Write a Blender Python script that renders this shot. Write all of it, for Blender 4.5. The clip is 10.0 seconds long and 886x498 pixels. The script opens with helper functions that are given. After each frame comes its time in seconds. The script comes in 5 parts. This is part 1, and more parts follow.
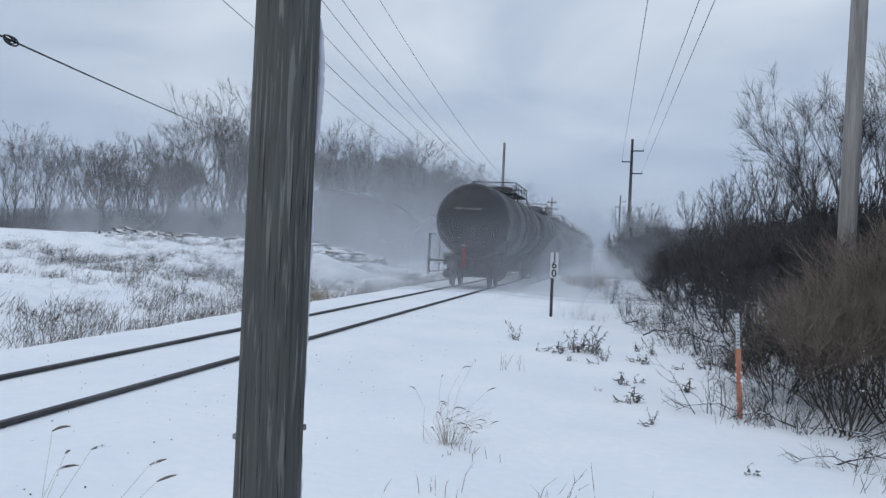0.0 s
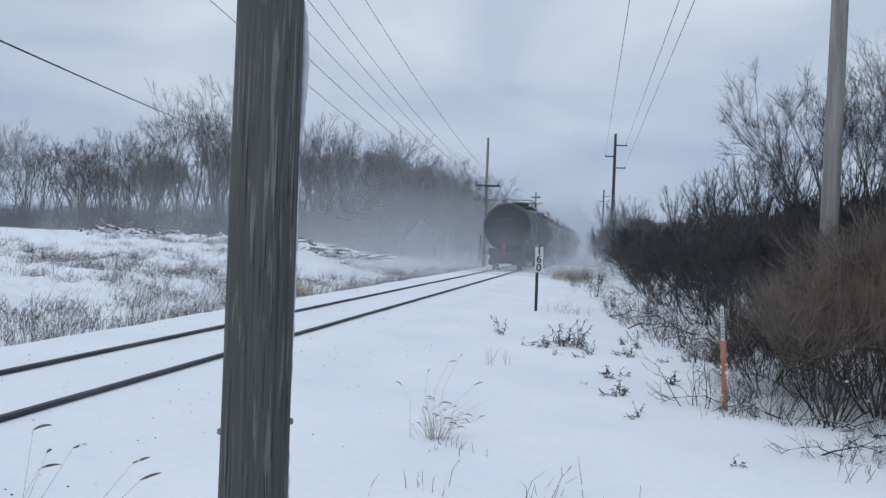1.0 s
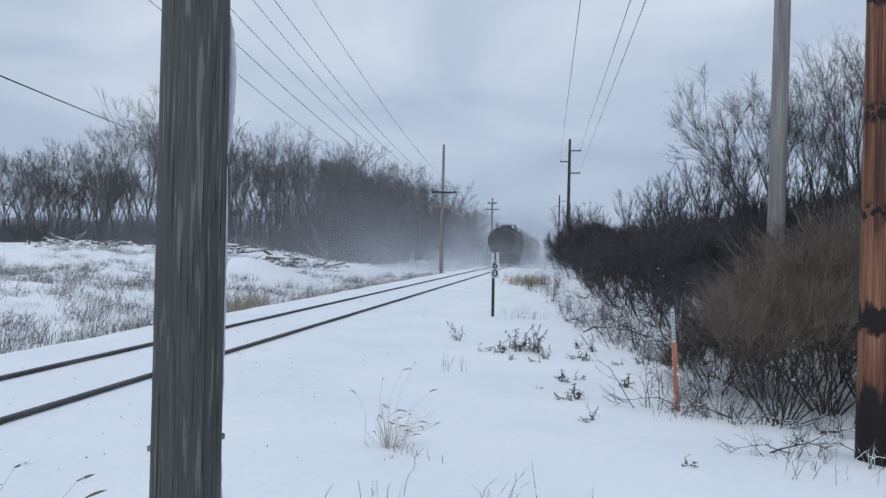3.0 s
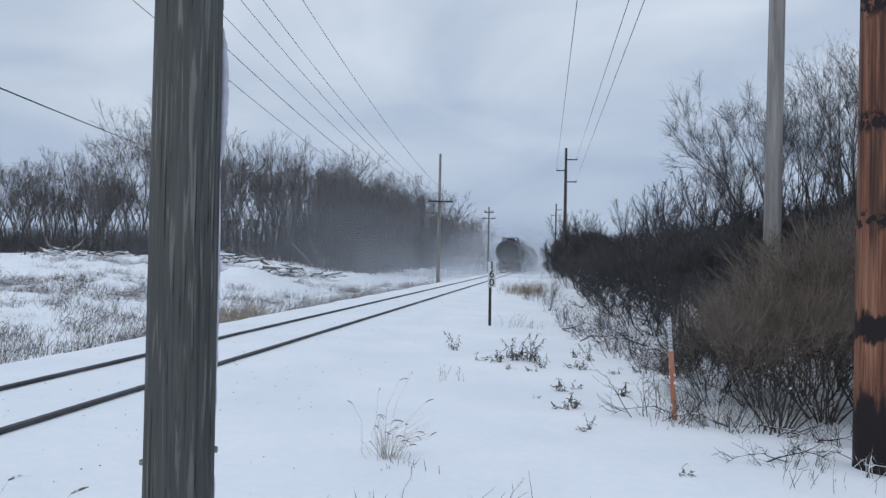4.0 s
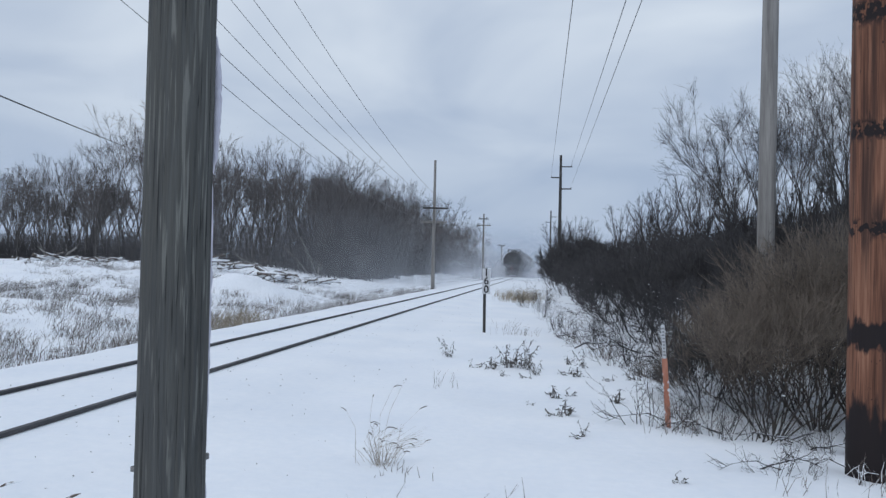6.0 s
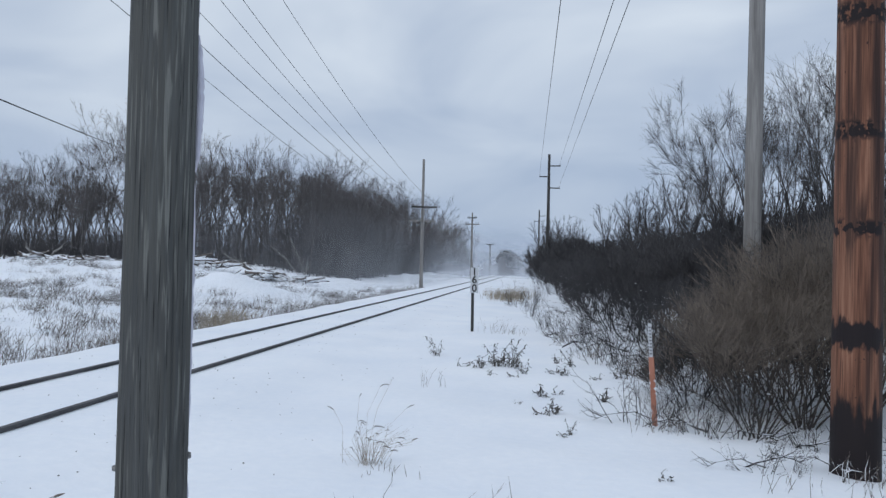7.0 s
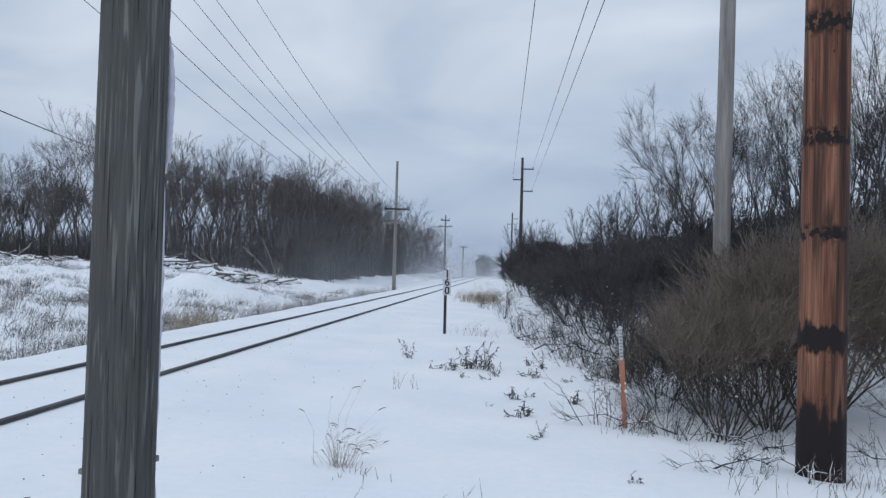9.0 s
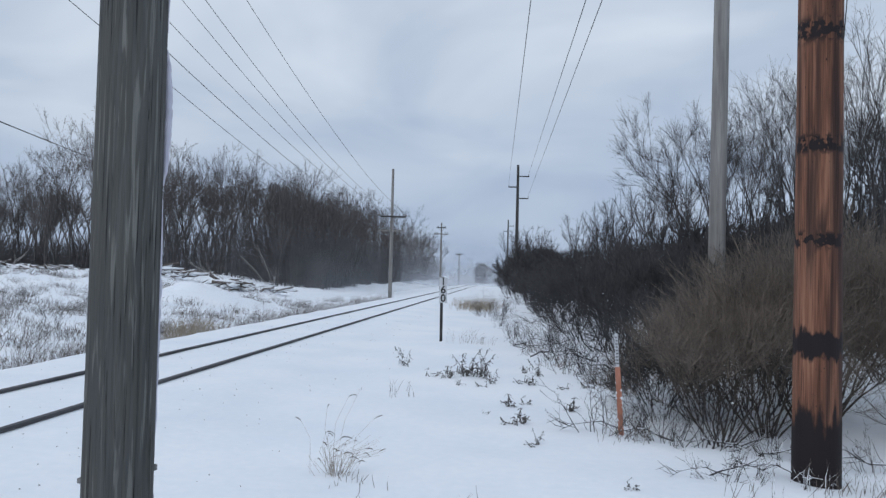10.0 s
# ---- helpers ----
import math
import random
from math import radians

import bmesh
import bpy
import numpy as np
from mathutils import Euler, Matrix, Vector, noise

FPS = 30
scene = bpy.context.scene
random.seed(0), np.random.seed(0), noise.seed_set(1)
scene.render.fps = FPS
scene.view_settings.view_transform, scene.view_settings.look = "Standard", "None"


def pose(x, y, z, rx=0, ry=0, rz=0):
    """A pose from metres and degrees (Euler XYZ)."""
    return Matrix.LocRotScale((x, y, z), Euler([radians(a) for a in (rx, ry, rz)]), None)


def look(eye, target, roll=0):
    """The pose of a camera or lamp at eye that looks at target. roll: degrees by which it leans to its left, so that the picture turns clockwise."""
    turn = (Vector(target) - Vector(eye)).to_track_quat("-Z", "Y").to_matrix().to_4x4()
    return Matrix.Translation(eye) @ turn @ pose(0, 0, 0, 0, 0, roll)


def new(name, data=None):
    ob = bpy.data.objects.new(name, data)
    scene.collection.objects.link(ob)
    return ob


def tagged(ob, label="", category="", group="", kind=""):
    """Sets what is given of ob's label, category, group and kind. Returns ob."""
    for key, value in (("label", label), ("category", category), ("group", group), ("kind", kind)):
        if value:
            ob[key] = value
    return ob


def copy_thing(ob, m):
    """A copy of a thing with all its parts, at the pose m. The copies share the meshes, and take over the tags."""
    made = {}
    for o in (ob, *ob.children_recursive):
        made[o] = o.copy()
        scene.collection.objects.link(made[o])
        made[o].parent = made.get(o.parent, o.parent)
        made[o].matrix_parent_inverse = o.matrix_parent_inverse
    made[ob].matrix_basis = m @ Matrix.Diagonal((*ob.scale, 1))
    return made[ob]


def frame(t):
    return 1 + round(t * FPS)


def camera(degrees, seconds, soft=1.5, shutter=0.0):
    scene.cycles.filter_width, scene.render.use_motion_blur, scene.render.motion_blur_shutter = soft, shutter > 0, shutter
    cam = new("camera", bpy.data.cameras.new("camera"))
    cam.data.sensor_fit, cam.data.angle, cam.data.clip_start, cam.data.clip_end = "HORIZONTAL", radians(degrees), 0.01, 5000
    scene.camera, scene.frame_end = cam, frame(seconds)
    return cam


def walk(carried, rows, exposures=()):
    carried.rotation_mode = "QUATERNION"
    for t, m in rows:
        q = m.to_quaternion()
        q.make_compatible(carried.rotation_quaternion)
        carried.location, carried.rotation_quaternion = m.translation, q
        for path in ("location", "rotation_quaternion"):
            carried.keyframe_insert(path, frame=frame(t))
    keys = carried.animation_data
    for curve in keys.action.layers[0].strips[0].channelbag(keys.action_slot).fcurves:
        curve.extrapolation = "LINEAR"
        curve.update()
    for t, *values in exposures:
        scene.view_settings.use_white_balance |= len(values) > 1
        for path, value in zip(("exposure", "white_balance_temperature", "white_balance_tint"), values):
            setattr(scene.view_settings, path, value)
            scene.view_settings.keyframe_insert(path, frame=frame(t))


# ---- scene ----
cam = camera(55.9, 10.0, 1.4)
PATH = [
    (0, (-0.061, 0.008, 1.706), (-0.464, 1.967, 1.698), 2.6),
    (0.5, (-0.083, 0.035, 1.697), (-0.476, 1.996, 1.688), 2.6),
    (1, (-0.075, 0.039, 1.694), (-0.441, 2.006, 1.677), 2.2),
    (1.5, (-0.059, 0.036, 1.69), (-0.397, 2.008, 1.669), 1.9),
    (2, (-0.052, 0.048, 1.695), (-0.36, 2.024, 1.677), 1.7),
    (2.5, (-0.038, 0.037, 1.7), (-0.322, 2.017, 1.69), 1.5),
    (3, (-0.027, 0.034, 1.703), (-0.294, 2.016, 1.705), 1.3),
    (4.5, (-0.021, 0.038, 1.709), (-0.282, 2.021, 1.742), 1.1),
    (5, (-0.02, 0.026, 1.71), (-0.283, 2.009, 1.749), 1.1),
    (6.5, (-0.009, 0.03, 1.709), (-0.244, 2.015, 1.749), 1.3),
    (7, (-0.004, 0.026, 1.71), (-0.225, 2.014, 1.748), 1.3),
    (7.5, (-0.008, 0.029, 1.709), (-0.212, 2.018, 1.744), 1.5),
    (8, (-0.007, 0.036, 1.707), (-0.196, 2.027, 1.742), 1.5),
    (8.5, (0.002, 0.024, 1.711), (-0.169, 2.016, 1.748), 1.5),
    (9, (0.001, 0.018, 1.712), (-0.156, 2.012, 1.757), 1.6),
    (9.5, (0.002, 0.009, 1.714), (-0.148, 2.003, 1.768), 1.5),
    (10, (0.005, -0.001, 1.716), (-0.143, 1.992, 1.779), 1.4),
]
walk(cam, [(t, look(eye, target, roll)) for t, eye, target, roll in PATH])

# ---- world and light: a bright overcast winter sky ----
world = bpy.data.worlds.new("overcast_sky")
scene.world = world
world.use_nodes = True
wn, wl = world.node_tree.nodes, world.node_tree.links
wn.clear()
w_out = wn.new("ShaderNodeOutputWorld")
sky = wn.new("ShaderNodeTexSky")
sky.sky_type, sky.sun_disc = "NISHITA", False
sky.sun_elevation, sky.sun_rotation = radians(28), radians(-140)
bg_sky = wn.new("ShaderNodeBackground")
bg_sky.inputs[1].default_value = 0.06
wl.new(sky.outputs[0], bg_sky.inputs[0])
w_co = wn.new("ShaderNodeTexCoord")
w_sep = wn.new("ShaderNodeSeparateXYZ")
wl.new(w_co.outputs["Generated"], w_sep.inputs[0])


def world_math(op, a, b=None):
    n = wn.new("ShaderNodeMath")
    n.operation = op
    for i, v in enumerate((a, b)):
        if v is None:
            continue
        if isinstance(v, (int, float)):
            n.inputs[i].default_value = v
        else:
            wl.new(v, n.inputs[i])
    return n.outputs[0]


w_up = world_math("ADD", world_math("ABSOLUTE", w_sep.outputs[2]), 0.30)
w_com = wn.new("ShaderNodeCombineXYZ")
wl.new(world_math("DIVIDE", w_sep.outputs[0], w_up), w_com.inputs[0])
wl.new(world_math("DIVIDE", w_sep.outputs[1], w_up), w_com.inputs[1])
w_noise = wn.new("ShaderNodeTexNoise")
w_noise.inputs["Scale"].default_value = 1.7
w_noise.inputs["Detail"].default_value = 4.0
w_noise.inputs["Roughness"].default_value = 0.45
w_noise.inputs["Distortion"].default_value = 0.5
wl.new(w_com.outputs[0], w_noise.inputs["Vector"])
w_ramp = wn.new("ShaderNodeValToRGB")
w_ramp.color_ramp.elements[0].position = 0.34
w_ramp.color_ramp.elements[0].color = (0.43, 0.52, 0.67, 1)
w_ramp.color_ramp.elements[1].position = 0.66
w_ramp.color_ramp.elements[1].color = (0.70, 0.78, 0.88, 1)
wl.new(w_noise.outputs[0], w_ramp.inputs[0])
w_hor = wn.new("ShaderNodeMapRange")
w_hor.inputs["From Min"].default_value, w_hor.inputs["From Max"].default_value = 0.0, 0.30
w_hor.inputs["To Min"].default_value, w_hor.inputs["To Max"].default_value = 0.66, 0.0
w_hor.interpolation_type = "SMOOTHSTEP"
wl.new(w_sep.outputs[2], w_hor.inputs[0])
w_mix = wn.new("ShaderNodeMix")
w_mix.data_type = "RGBA"
wl.new(w_hor.outputs[0], w_mix.inputs[0])
wl.new(w_ramp.outputs[0], w_mix.inputs[6])
w_mix.inputs[7].default_value = (0.32, 0.42, 0.60, 1)
bg_cloud = wn.new("ShaderNodeBackground")
bg_cloud.inputs[1].default_value = 1.01
wl.new(w_mix.outputs[2], bg_cloud.inputs[0])
w_shader = wn.new("ShaderNodeMixShader")
w_shader.inputs[0].default_value = 0.93
wl.new(bg_sky.outputs[0], w_shader.inputs[1])
wl.new(bg_cloud.outputs[0], w_shader.inputs[2])
wl.new(w_shader.outputs[0], w_out.inputs[0])

sun = new("sun", bpy.data.lights.new("sun", "SUN"))
sun.data.energy, sun.data.angle, sun.data.color = 0.85, radians(40), (0.97, 0.98, 1.0)
sun.matrix_world = look((-30, -35, 40), (0, 10, 0))


# ---- materials ----
def material(name, dark, light, scale=6.0, stretch=(1, 1, 1), rough=0.8, bump=0.3, fine=40.0, metal=0.0,
             fleck=None, fleck_at=0.62, spec=0.3, depth=0.01, per_object=0.0, fleck_scale=2.3, fleck_stretch=None):
    """Two-scale noise colour with fine relief; fleck: a third colour laid over in spots."""
    m = bpy.data.materials.new(name)
    m.use_nodes = True
    n, l = m.node_tree.nodes, m.node_tree.links
    b = n["Principled BSDF"]
    b.inputs["Roughness"].default_value = rough
    b.inputs["Metallic"].default_value = metal
    b.inputs["Specular IOR Level"].default_value = spec
    co = n.new("ShaderNodeTexCoord")
    mp = n.new("ShaderNodeMapping")
    mp.inputs["Scale"].default_value = stretch
    l.new(co.outputs["Object"], mp.inputs[0])
    big = n.new("ShaderNodeTexNoise")
    big.inputs["Scale"].default_value, big.inputs["Detail"].default_value = scale, 5
    small = n.new("ShaderNodeTexNoise")
    small.inputs["Scale"].default_value, small.inputs["Detail"].default_value = fine, 4
    for x in (big, small):
        l.new(mp.outputs[0], x.inputs["Vector"])
    add = n.new("ShaderNodeMath")
    add.operation = "MULTIPLY_ADD"
    l.new(small.outputs[0], add.inputs[0])
    add.inputs[1].default_value = 0.45
    l.new(big.outputs[0], add.inputs[2])
    ramp = n.new("ShaderNodeValToRGB")
    e = ramp.color_ramp.elements
    e[0].position, e[0].color = 0.5, (*dark, 1)
    e[1].position, e[1].color = 0.95, (*light, 1)
    l.new(add.outputs[0], ramp.inputs[0])
    colour = ramp.outputs[0]
    if per_object:
        oi = n.new("ShaderNodeObjectInfo")
        mr = n.new("ShaderNodeMapRange")
        mr.inputs["To Min"].default_value, mr.inputs["To Max"].default_value = 1 - per_object, 1 + per_object
        l.new(oi.outputs["Random"], mr.inputs[0])
        hs = n.new("ShaderNodeHueSaturation")
        l.new(mr.outputs[0], hs.inputs["Value"])
        l.new(colour, hs.inputs["Color"])
        colour = hs.outputs[0]
    if fleck:
        fn = n.new("ShaderNodeTexNoise")
        fn.inputs["Scale"].default_value, fn.inputs["Detail"].default_value = scale * fleck_scale, 3
        fm = n.new("ShaderNodeMapping")
        fm.inputs["Scale"].default_value = fleck_stretch or stretch
        l.new(co.outputs["Object"], fm.inputs[0])
        l.new(fm.outputs[0], fn.inputs["Vector"])
        fr = n.new("ShaderNodeValToRGB")
        fr.color_ramp.elements[0].position, fr.color_ramp.elements[1].position = fleck_at, fleck_at + 0.06
        l.new(fn.outputs[0], fr.inputs[0])
        mx = n.new("ShaderNodeMix")
        mx.data_type = "RGBA"
        l.new(fr.outputs[0], mx.inputs[0])
        l.new(colour, mx.inputs[6])
        mx.inputs[7].default_value = (*fleck, 1)
        colour = mx.outputs[2]
    l.new(colour, b.inputs["Base Color"])
    bp = n.new("ShaderNodeBump")
    bp.inputs["Strength"].default_value, bp.inputs["Distance"].default_value = bump, depth
    l.new(add.outputs[0], bp.inputs["Height"])
    l.new(bp.outputs[0], b.inputs["Normal"])
    return m


SNOW = material("snow", (0.80, 0.84, 0.90), (0.90, 0.92, 0.95), 0.5, rough=0.75, bump=0.35, fine=9.0, spec=0.25, depth=0.04)
SNOW_CLUMP = material("snow_clump", (0.78, 0.82, 0.88), (0.92, 0.94, 0.96), 14.0, rough=0.8, bump=0.4, spec=0.2)
RAIL = material("rail_steel", (0.03, 0.032, 0.037), (0.10, 0.10, 0.105), 3.0, (1, 0.3, 1), rough=0.6, metal=0.2)
POLE_WOOD = material("pole_wood", (0.13, 0.125, 0.12), (0.30, 0.29, 0.28), 9.0, (1, 1, 0.05), rough=0.9, bump=0.5, fine=60.0)
# brown stems, coloured darker to include the shade inside a dense shrub
SHADED_BROWN_STEM = material("shaded_brown_stem", (0.030, 0.026, 0.024), (0.088, 0.075, 0.066), 6.0, rough=0.95)
DARK_POLE = material("dark_pole_wood", (0.03, 0.03, 0.032), (0.08, 0.078, 0.075), 9.0, (1, 1, 0.05), rough=0.9)
BARK = material("grey_bark", (0.048, 0.046, 0.047), (0.14, 0.133, 0.13), 4.0, (1, 1, 0.3), rough=0.95, per_object=0.3)
TWIG = material("twig_bark", (0.058, 0.054, 0.056), (0.15, 0.138, 0.136), 3.0, rough=0.95, per_object=0.25)
DARK_TWIG = material("dark_twig_bark", (0.026, 0.026, 0.029), (0.075, 0.072, 0.074), 3.0, rough=0.95, per_object=0.25)
BRUSH = material("undergrowth_bark", (0.045, 0.044, 0.048), (0.125, 0.119, 0.122), 0.6, rough=0.95)
TAN_TWIG = material("tan_twig_bark", (0.072, 0.060, 0.051), (0.215, 0.178, 0.148), 3.0, rough=0.95)
DRY_GRASS = material("dry_grass", (0.19, 0.158, 0.115), (0.39, 0.335, 0.26), 5.0, rough=0.9)
PALE_STALK = material("pale_stalk", (0.17, 0.14, 0.11), (0.38, 0.33, 0.27), 5.0, rough=0.9)
WEED = material("dead_weed", (0.066, 0.055, 0.049), (0.19, 0.158, 0.135), 4.0, rough=0.95, fleck=(0.75, 0.78, 0.82), fleck_at=0.53)
LEAF = material("withered_leaf", (0.05, 0.05, 0.05), (0.15, 0.14, 0.13), 20.0, rough=0.9)
LOG = material("cut_log", (0.06, 0.052, 0.048), (0.20, 0.17, 0.15), 3.0, rough=0.95)
PALE_BRANCH = material("bleached_branch", (0.22, 0.21, 0.20), (0.45, 0.44, 0.43), 5.0, rough=0.95)
TANK = material("black_tank_paint", (0.016, 0.018, 0.022), (0.045, 0.047, 0.052), 0.8, (1, 1, 0.4), rough=0.5, fine=9.0, bump=0.1, fleck=(0.10, 0.105, 0.115), fleck_at=0.68)
FRAME_STEEL = material("car_frame_steel", (0.018, 0.018, 0.02), (0.06, 0.056, 0.054), 3.0, rough=0.7, fleck=(0.55, 0.58, 0.62), fleck_at=0.66)
GREY_PAINT = material("dirty_white_paint", (0.12, 0.12, 0.13), (0.22, 0.22, 0.23), 8.0, rough=0.7)
BLACK_PAINT = material("black_paint", (0.012, 0.012, 0.013), (0.03, 0.03, 0.03), 8.0, rough=0.6, bump=0.1)
POST_PAINT = material("dark_post_steel", (0.02, 0.02, 0.022), (0.055, 0.053, 0.05), 12.0, rough=0.7)
ORANGE = material("faded_orange_plastic", (0.31, 0.125, 0.08), (0.50, 0.23, 0.16), 10.0, (1, 1, 0.3), rough=0.6, bump=0.1)
RED = material("red_marker", (0.12, 0.032, 0.03), (0.19, 0.052, 0.047), 8.0, rough=0.5)
WIRE = material("wire_metal", (0.06, 0.062, 0.068), (0.14, 0.145, 0.15), 2.0, rough=0.6)
CABLE = material("black_cable", (0.012, 0.012, 0.014), (0.03, 0.03, 0.032), 2.0, rough=0.7)
BOLT = material("galvanised_bolt", (0.10, 0.10, 0.10), (0.25, 0.25, 0.25), 60.0, rough=0.6, metal=0.6)
GLASS_INS = material("insulator_glaze", (0.10, 0.11, 0.12), (0.2, 0.21, 0.22), 20.0, rough=0.25, spec=0.5)
DEBRIS = material("ballast_speck", (0.03, 0.03, 0.032), (0.12, 0.11, 0.10), 6.0, rough=0.95)


def grey_post_material():
    """Weathered post: grey-brown streaked grain, pale bleached fibres, dark hairline checks."""
    m = bpy.data.materials.new("weathered_wood")
    m.use_nodes = True
    n, l = m.node_tree.nodes, m.node_tree.links
    b = n["Principled BSDF"]
    b.inputs["Roughness"].default_value = 0.92
    b.inputs["Specular IOR Level"].default_value = 0.2
    co = n.new("ShaderNodeTexCoord")

    def streaks(scale, stretch, lo, hi, detail=5, distort=0.0):
        mp = n.new("ShaderNodeMapping")
        mp.inputs["Scale"].default_value = stretch
        l.new(co.outputs["Object"], mp.inputs[0])
        t = n.new("ShaderNodeTexNoise")
        t.inputs["Scale"].default_value, t.inputs["Detail"].default_value = scale, detail
        t.inputs["Distortion"].default_value = distort
        l.new(mp.outputs[0], t.inputs["Vector"])
        r = n.new("ShaderNodeMapRange")
        r.interpolation_type = "SMOOTHSTEP"
        r.inputs["From Min"].default_value, r.inputs["From Max"].default_value = lo, hi
        l.new(t.outputs[0], r.inputs[0])
        return r.outputs[0]

    def blend(fac, a, c):
        x = n.new("ShaderNodeMix")
        x.data_type = "RGBA"
        l.new(fac, x.inputs[0])
        for k, v in ((6, a), (7, c)):
            if isinstance(v, tuple):
                x.inputs[k].default_value = (*v, 1)
            else:
                l.new(v, x.inputs[k])
        return x.outputs[2]

    broad = streaks(22, (1, 1, 0.12), 0.36, 0.64, 3, 0.3)
    grain = streaks(210, (1, 1, 0.04), 0.38, 0.64, 5, 0.4)
    pale = streaks(130, (1, 1, 0.045), 0.54, 0.66, 4, 0.6)
    check = streaks(210, (1, 1, 0.022), 0.62, 0.67, 3, 0.5)
    blotch = streaks(7, (1, 1, 0.5), 0.42, 0.66, 3)
    col = blend(broad, (0.066, 0.069, 0.069), (0.098, 0.102, 0.099))
    col = blend(grain, col, (0.082, 0.083, 0.078))
    col = blend(pale, col, (0.165, 0.168, 0.157))
    fade = n.new("ShaderNodeMath")
    fade.operation = "MULTIPLY"
    l.new(blotch, fade.inputs[0])
    fade.inputs[1].default_value = 0.45
    col = blend(fade.outputs[0], col, (0.058, 0.062, 0.066))
    col = blend(check, col, (0.028, 0.029, 0.030))
    l.new(col, b.inputs["Base Color"])
    hgt = n.new("ShaderNodeMath")
    hgt.operation = "SUBTRACT"
    l.new(grain, hgt.inputs[0])
    l.new(check, hgt.inputs[1])
    bp = n.new("ShaderNodeBump")
    bp.inputs["Strength"].default_value, bp.inputs["Distance"].default_value = 0.7, 0.0015
    l.new(hgt.outputs[0], bp.inputs["Height"])
    l.new(bp.outputs[0], b.inputs["Normal"])
    return m


GREY_WOOD = grey_post_material()
# crusted snow with the shade of the post's side put into its grey-lilac colour
SHADED_CRUST = material("shaded_snow_crust", (0.42, 0.42, 0.50), (0.56, 0.56, 0.64), 30.0, rough=0.5, bump=0.25, spec=0.35)
PLATE = material("dull_white_enamel", (0.46, 0.48, 0.51), (0.60, 0.62, 0.65), 9.0, rough=0.45, bump=0.05, fleck=(0.30, 0.30, 0.31), fleck_at=0.66)


def brown_pole_material():
    """Fresh brown pole: tar-dark butt, one dark band and knot whorls with runs below them."""
    m = bpy.data.materials.new("creosoted_pole_wood")
    m.use_nodes = True
    n, l = m.node_tree.nodes, m.node_tree.links
    b = n["Principled BSDF"]
    b.inputs["Roughness"].default_value = 0.72
    b.inputs["Specular IOR Level"].default_value = 0.25
    co = n.new("ShaderNodeTexCoord")

    def noise_at(scale, stretch, detail=5):
        mp = n.new("ShaderNodeMapping")
        mp.inputs["Scale"].default_value = stretch
        l.new(co.outputs["Object"], mp.inputs[0])
        t = n.new("ShaderNodeTexNoise")
        t.inputs["Scale"].default_value, t.inputs["Detail"].default_value = scale, detail
        l.new(mp.outputs[0], t.inputs["Vector"])
        return t.outputs[0]

    def calc(op, a, c=None, d=None):
        x = n.new("ShaderNodeMath")
        x.operation = op
        for i, v in enumerate((a, c, d)):
            if v is None:
                continue
            if isinstance(v, (int, float)):
                x.inputs[i].default_value = v
            else:
                l.new(v, x.inputs[i])
        return x.outputs[0]

    def step(value, lo, hi):
        x = n.new("ShaderNodeMapRange")
        x.interpolation_type = "SMOOTHSTEP"
        x.inputs["From Min"].default_value, x.inputs["From Max"].default_value = lo, hi
        l.new(value, x.inputs[0])
        return x.outputs[0]

    sep = n.new("ShaderNodeSeparateXYZ")
    l.new(co.outputs["Object"], sep.inputs[0])
    grain = noise_at(9, (1, 1, 0.06))
    fine = noise_at(70, (1, 1, 0.03))
    runs = noise_at(13, (1, 1, 0.12), 6)
    spots = noise_at(15, (1, 1, 0.8), 4)
    z = calc("MULTIPLY_ADD", calc("SUBTRACT", noise_at(15, (1, 1, 0.22), 7), 0.5), 1.1, sep.outputs[2])
    zb = calc("MULTIPLY_ADD", calc("SUBTRACT", noise_at(16, (1, 1, 0.45), 6), 0.5), 0.34, sep.outputs[2])
    ramp = n.new("ShaderNodeValToRGB")
    e = ramp.color_ramp.elements
    e[0].position, e[0].color = 0.36, (0.066, 0.028, 0.017, 1)
    e[1].position, e[1].color = 0.66, (0.29, 0.145, 0.092, 1)
    mid = ramp.color_ramp.elements.new(0.5)
    mid.color = (0.155, 0.068, 0.042, 1)
    l.new(calc("MULTIPLY_ADD", fine, 0.42, calc("MULTIPLY", grain, 0.58)), ramp.inputs[0])
    butt = step(z, 0.92, 0.68)
    band = calc("SUBTRACT", 1, step(calc("ABSOLUTE", calc("SUBTRACT", zb, 1.41)), 0.08, 0.15))
    total = calc("MAXIMUM", butt, band)
    # knot whorls, each with a looser fringe of stain above and below
    for height, reach in ((2.37, 0.12), (3.25, 0.14), (4.30, 0.17)):
        off = calc("ABSOLUTE", calc("SUBTRACT", sep.outputs[2], height))
        near = calc("SUBTRACT", 1, step(off, reach * 0.35, reach))
        total = calc("MAXIMUM", total, calc("MULTIPLY", near, step(spots, 0.42, 0.50)))
        wide = calc("SUBTRACT", 1, step(off, 0.1, 0.42))
        total = calc("MAXIMUM", total, calc("MULTIPLY", calc("MULTIPLY", wide, step(runs, 0.54, 0.64)), 0.75))
    # long tarry runs down the shaft and scattered small pitch spots
    streak = calc("MULTIPLY", step(noise_at(7.5, (1, 1, 0.035), 4), 0.48, 0.62), 0.78)
    total = calc("MAXIMUM", total, streak)
    total = calc("MAXIMUM", total, calc("MULTIPLY", step(noise_at(34, (1, 1, 0.6), 2), 0.70, 0.74), 0.85))
    total = calc("MAXIMUM", total, calc("MULTIPLY", step(noise_at(60, (1, 1, 0.03), 3), 0.60, 0.68), 0.45))
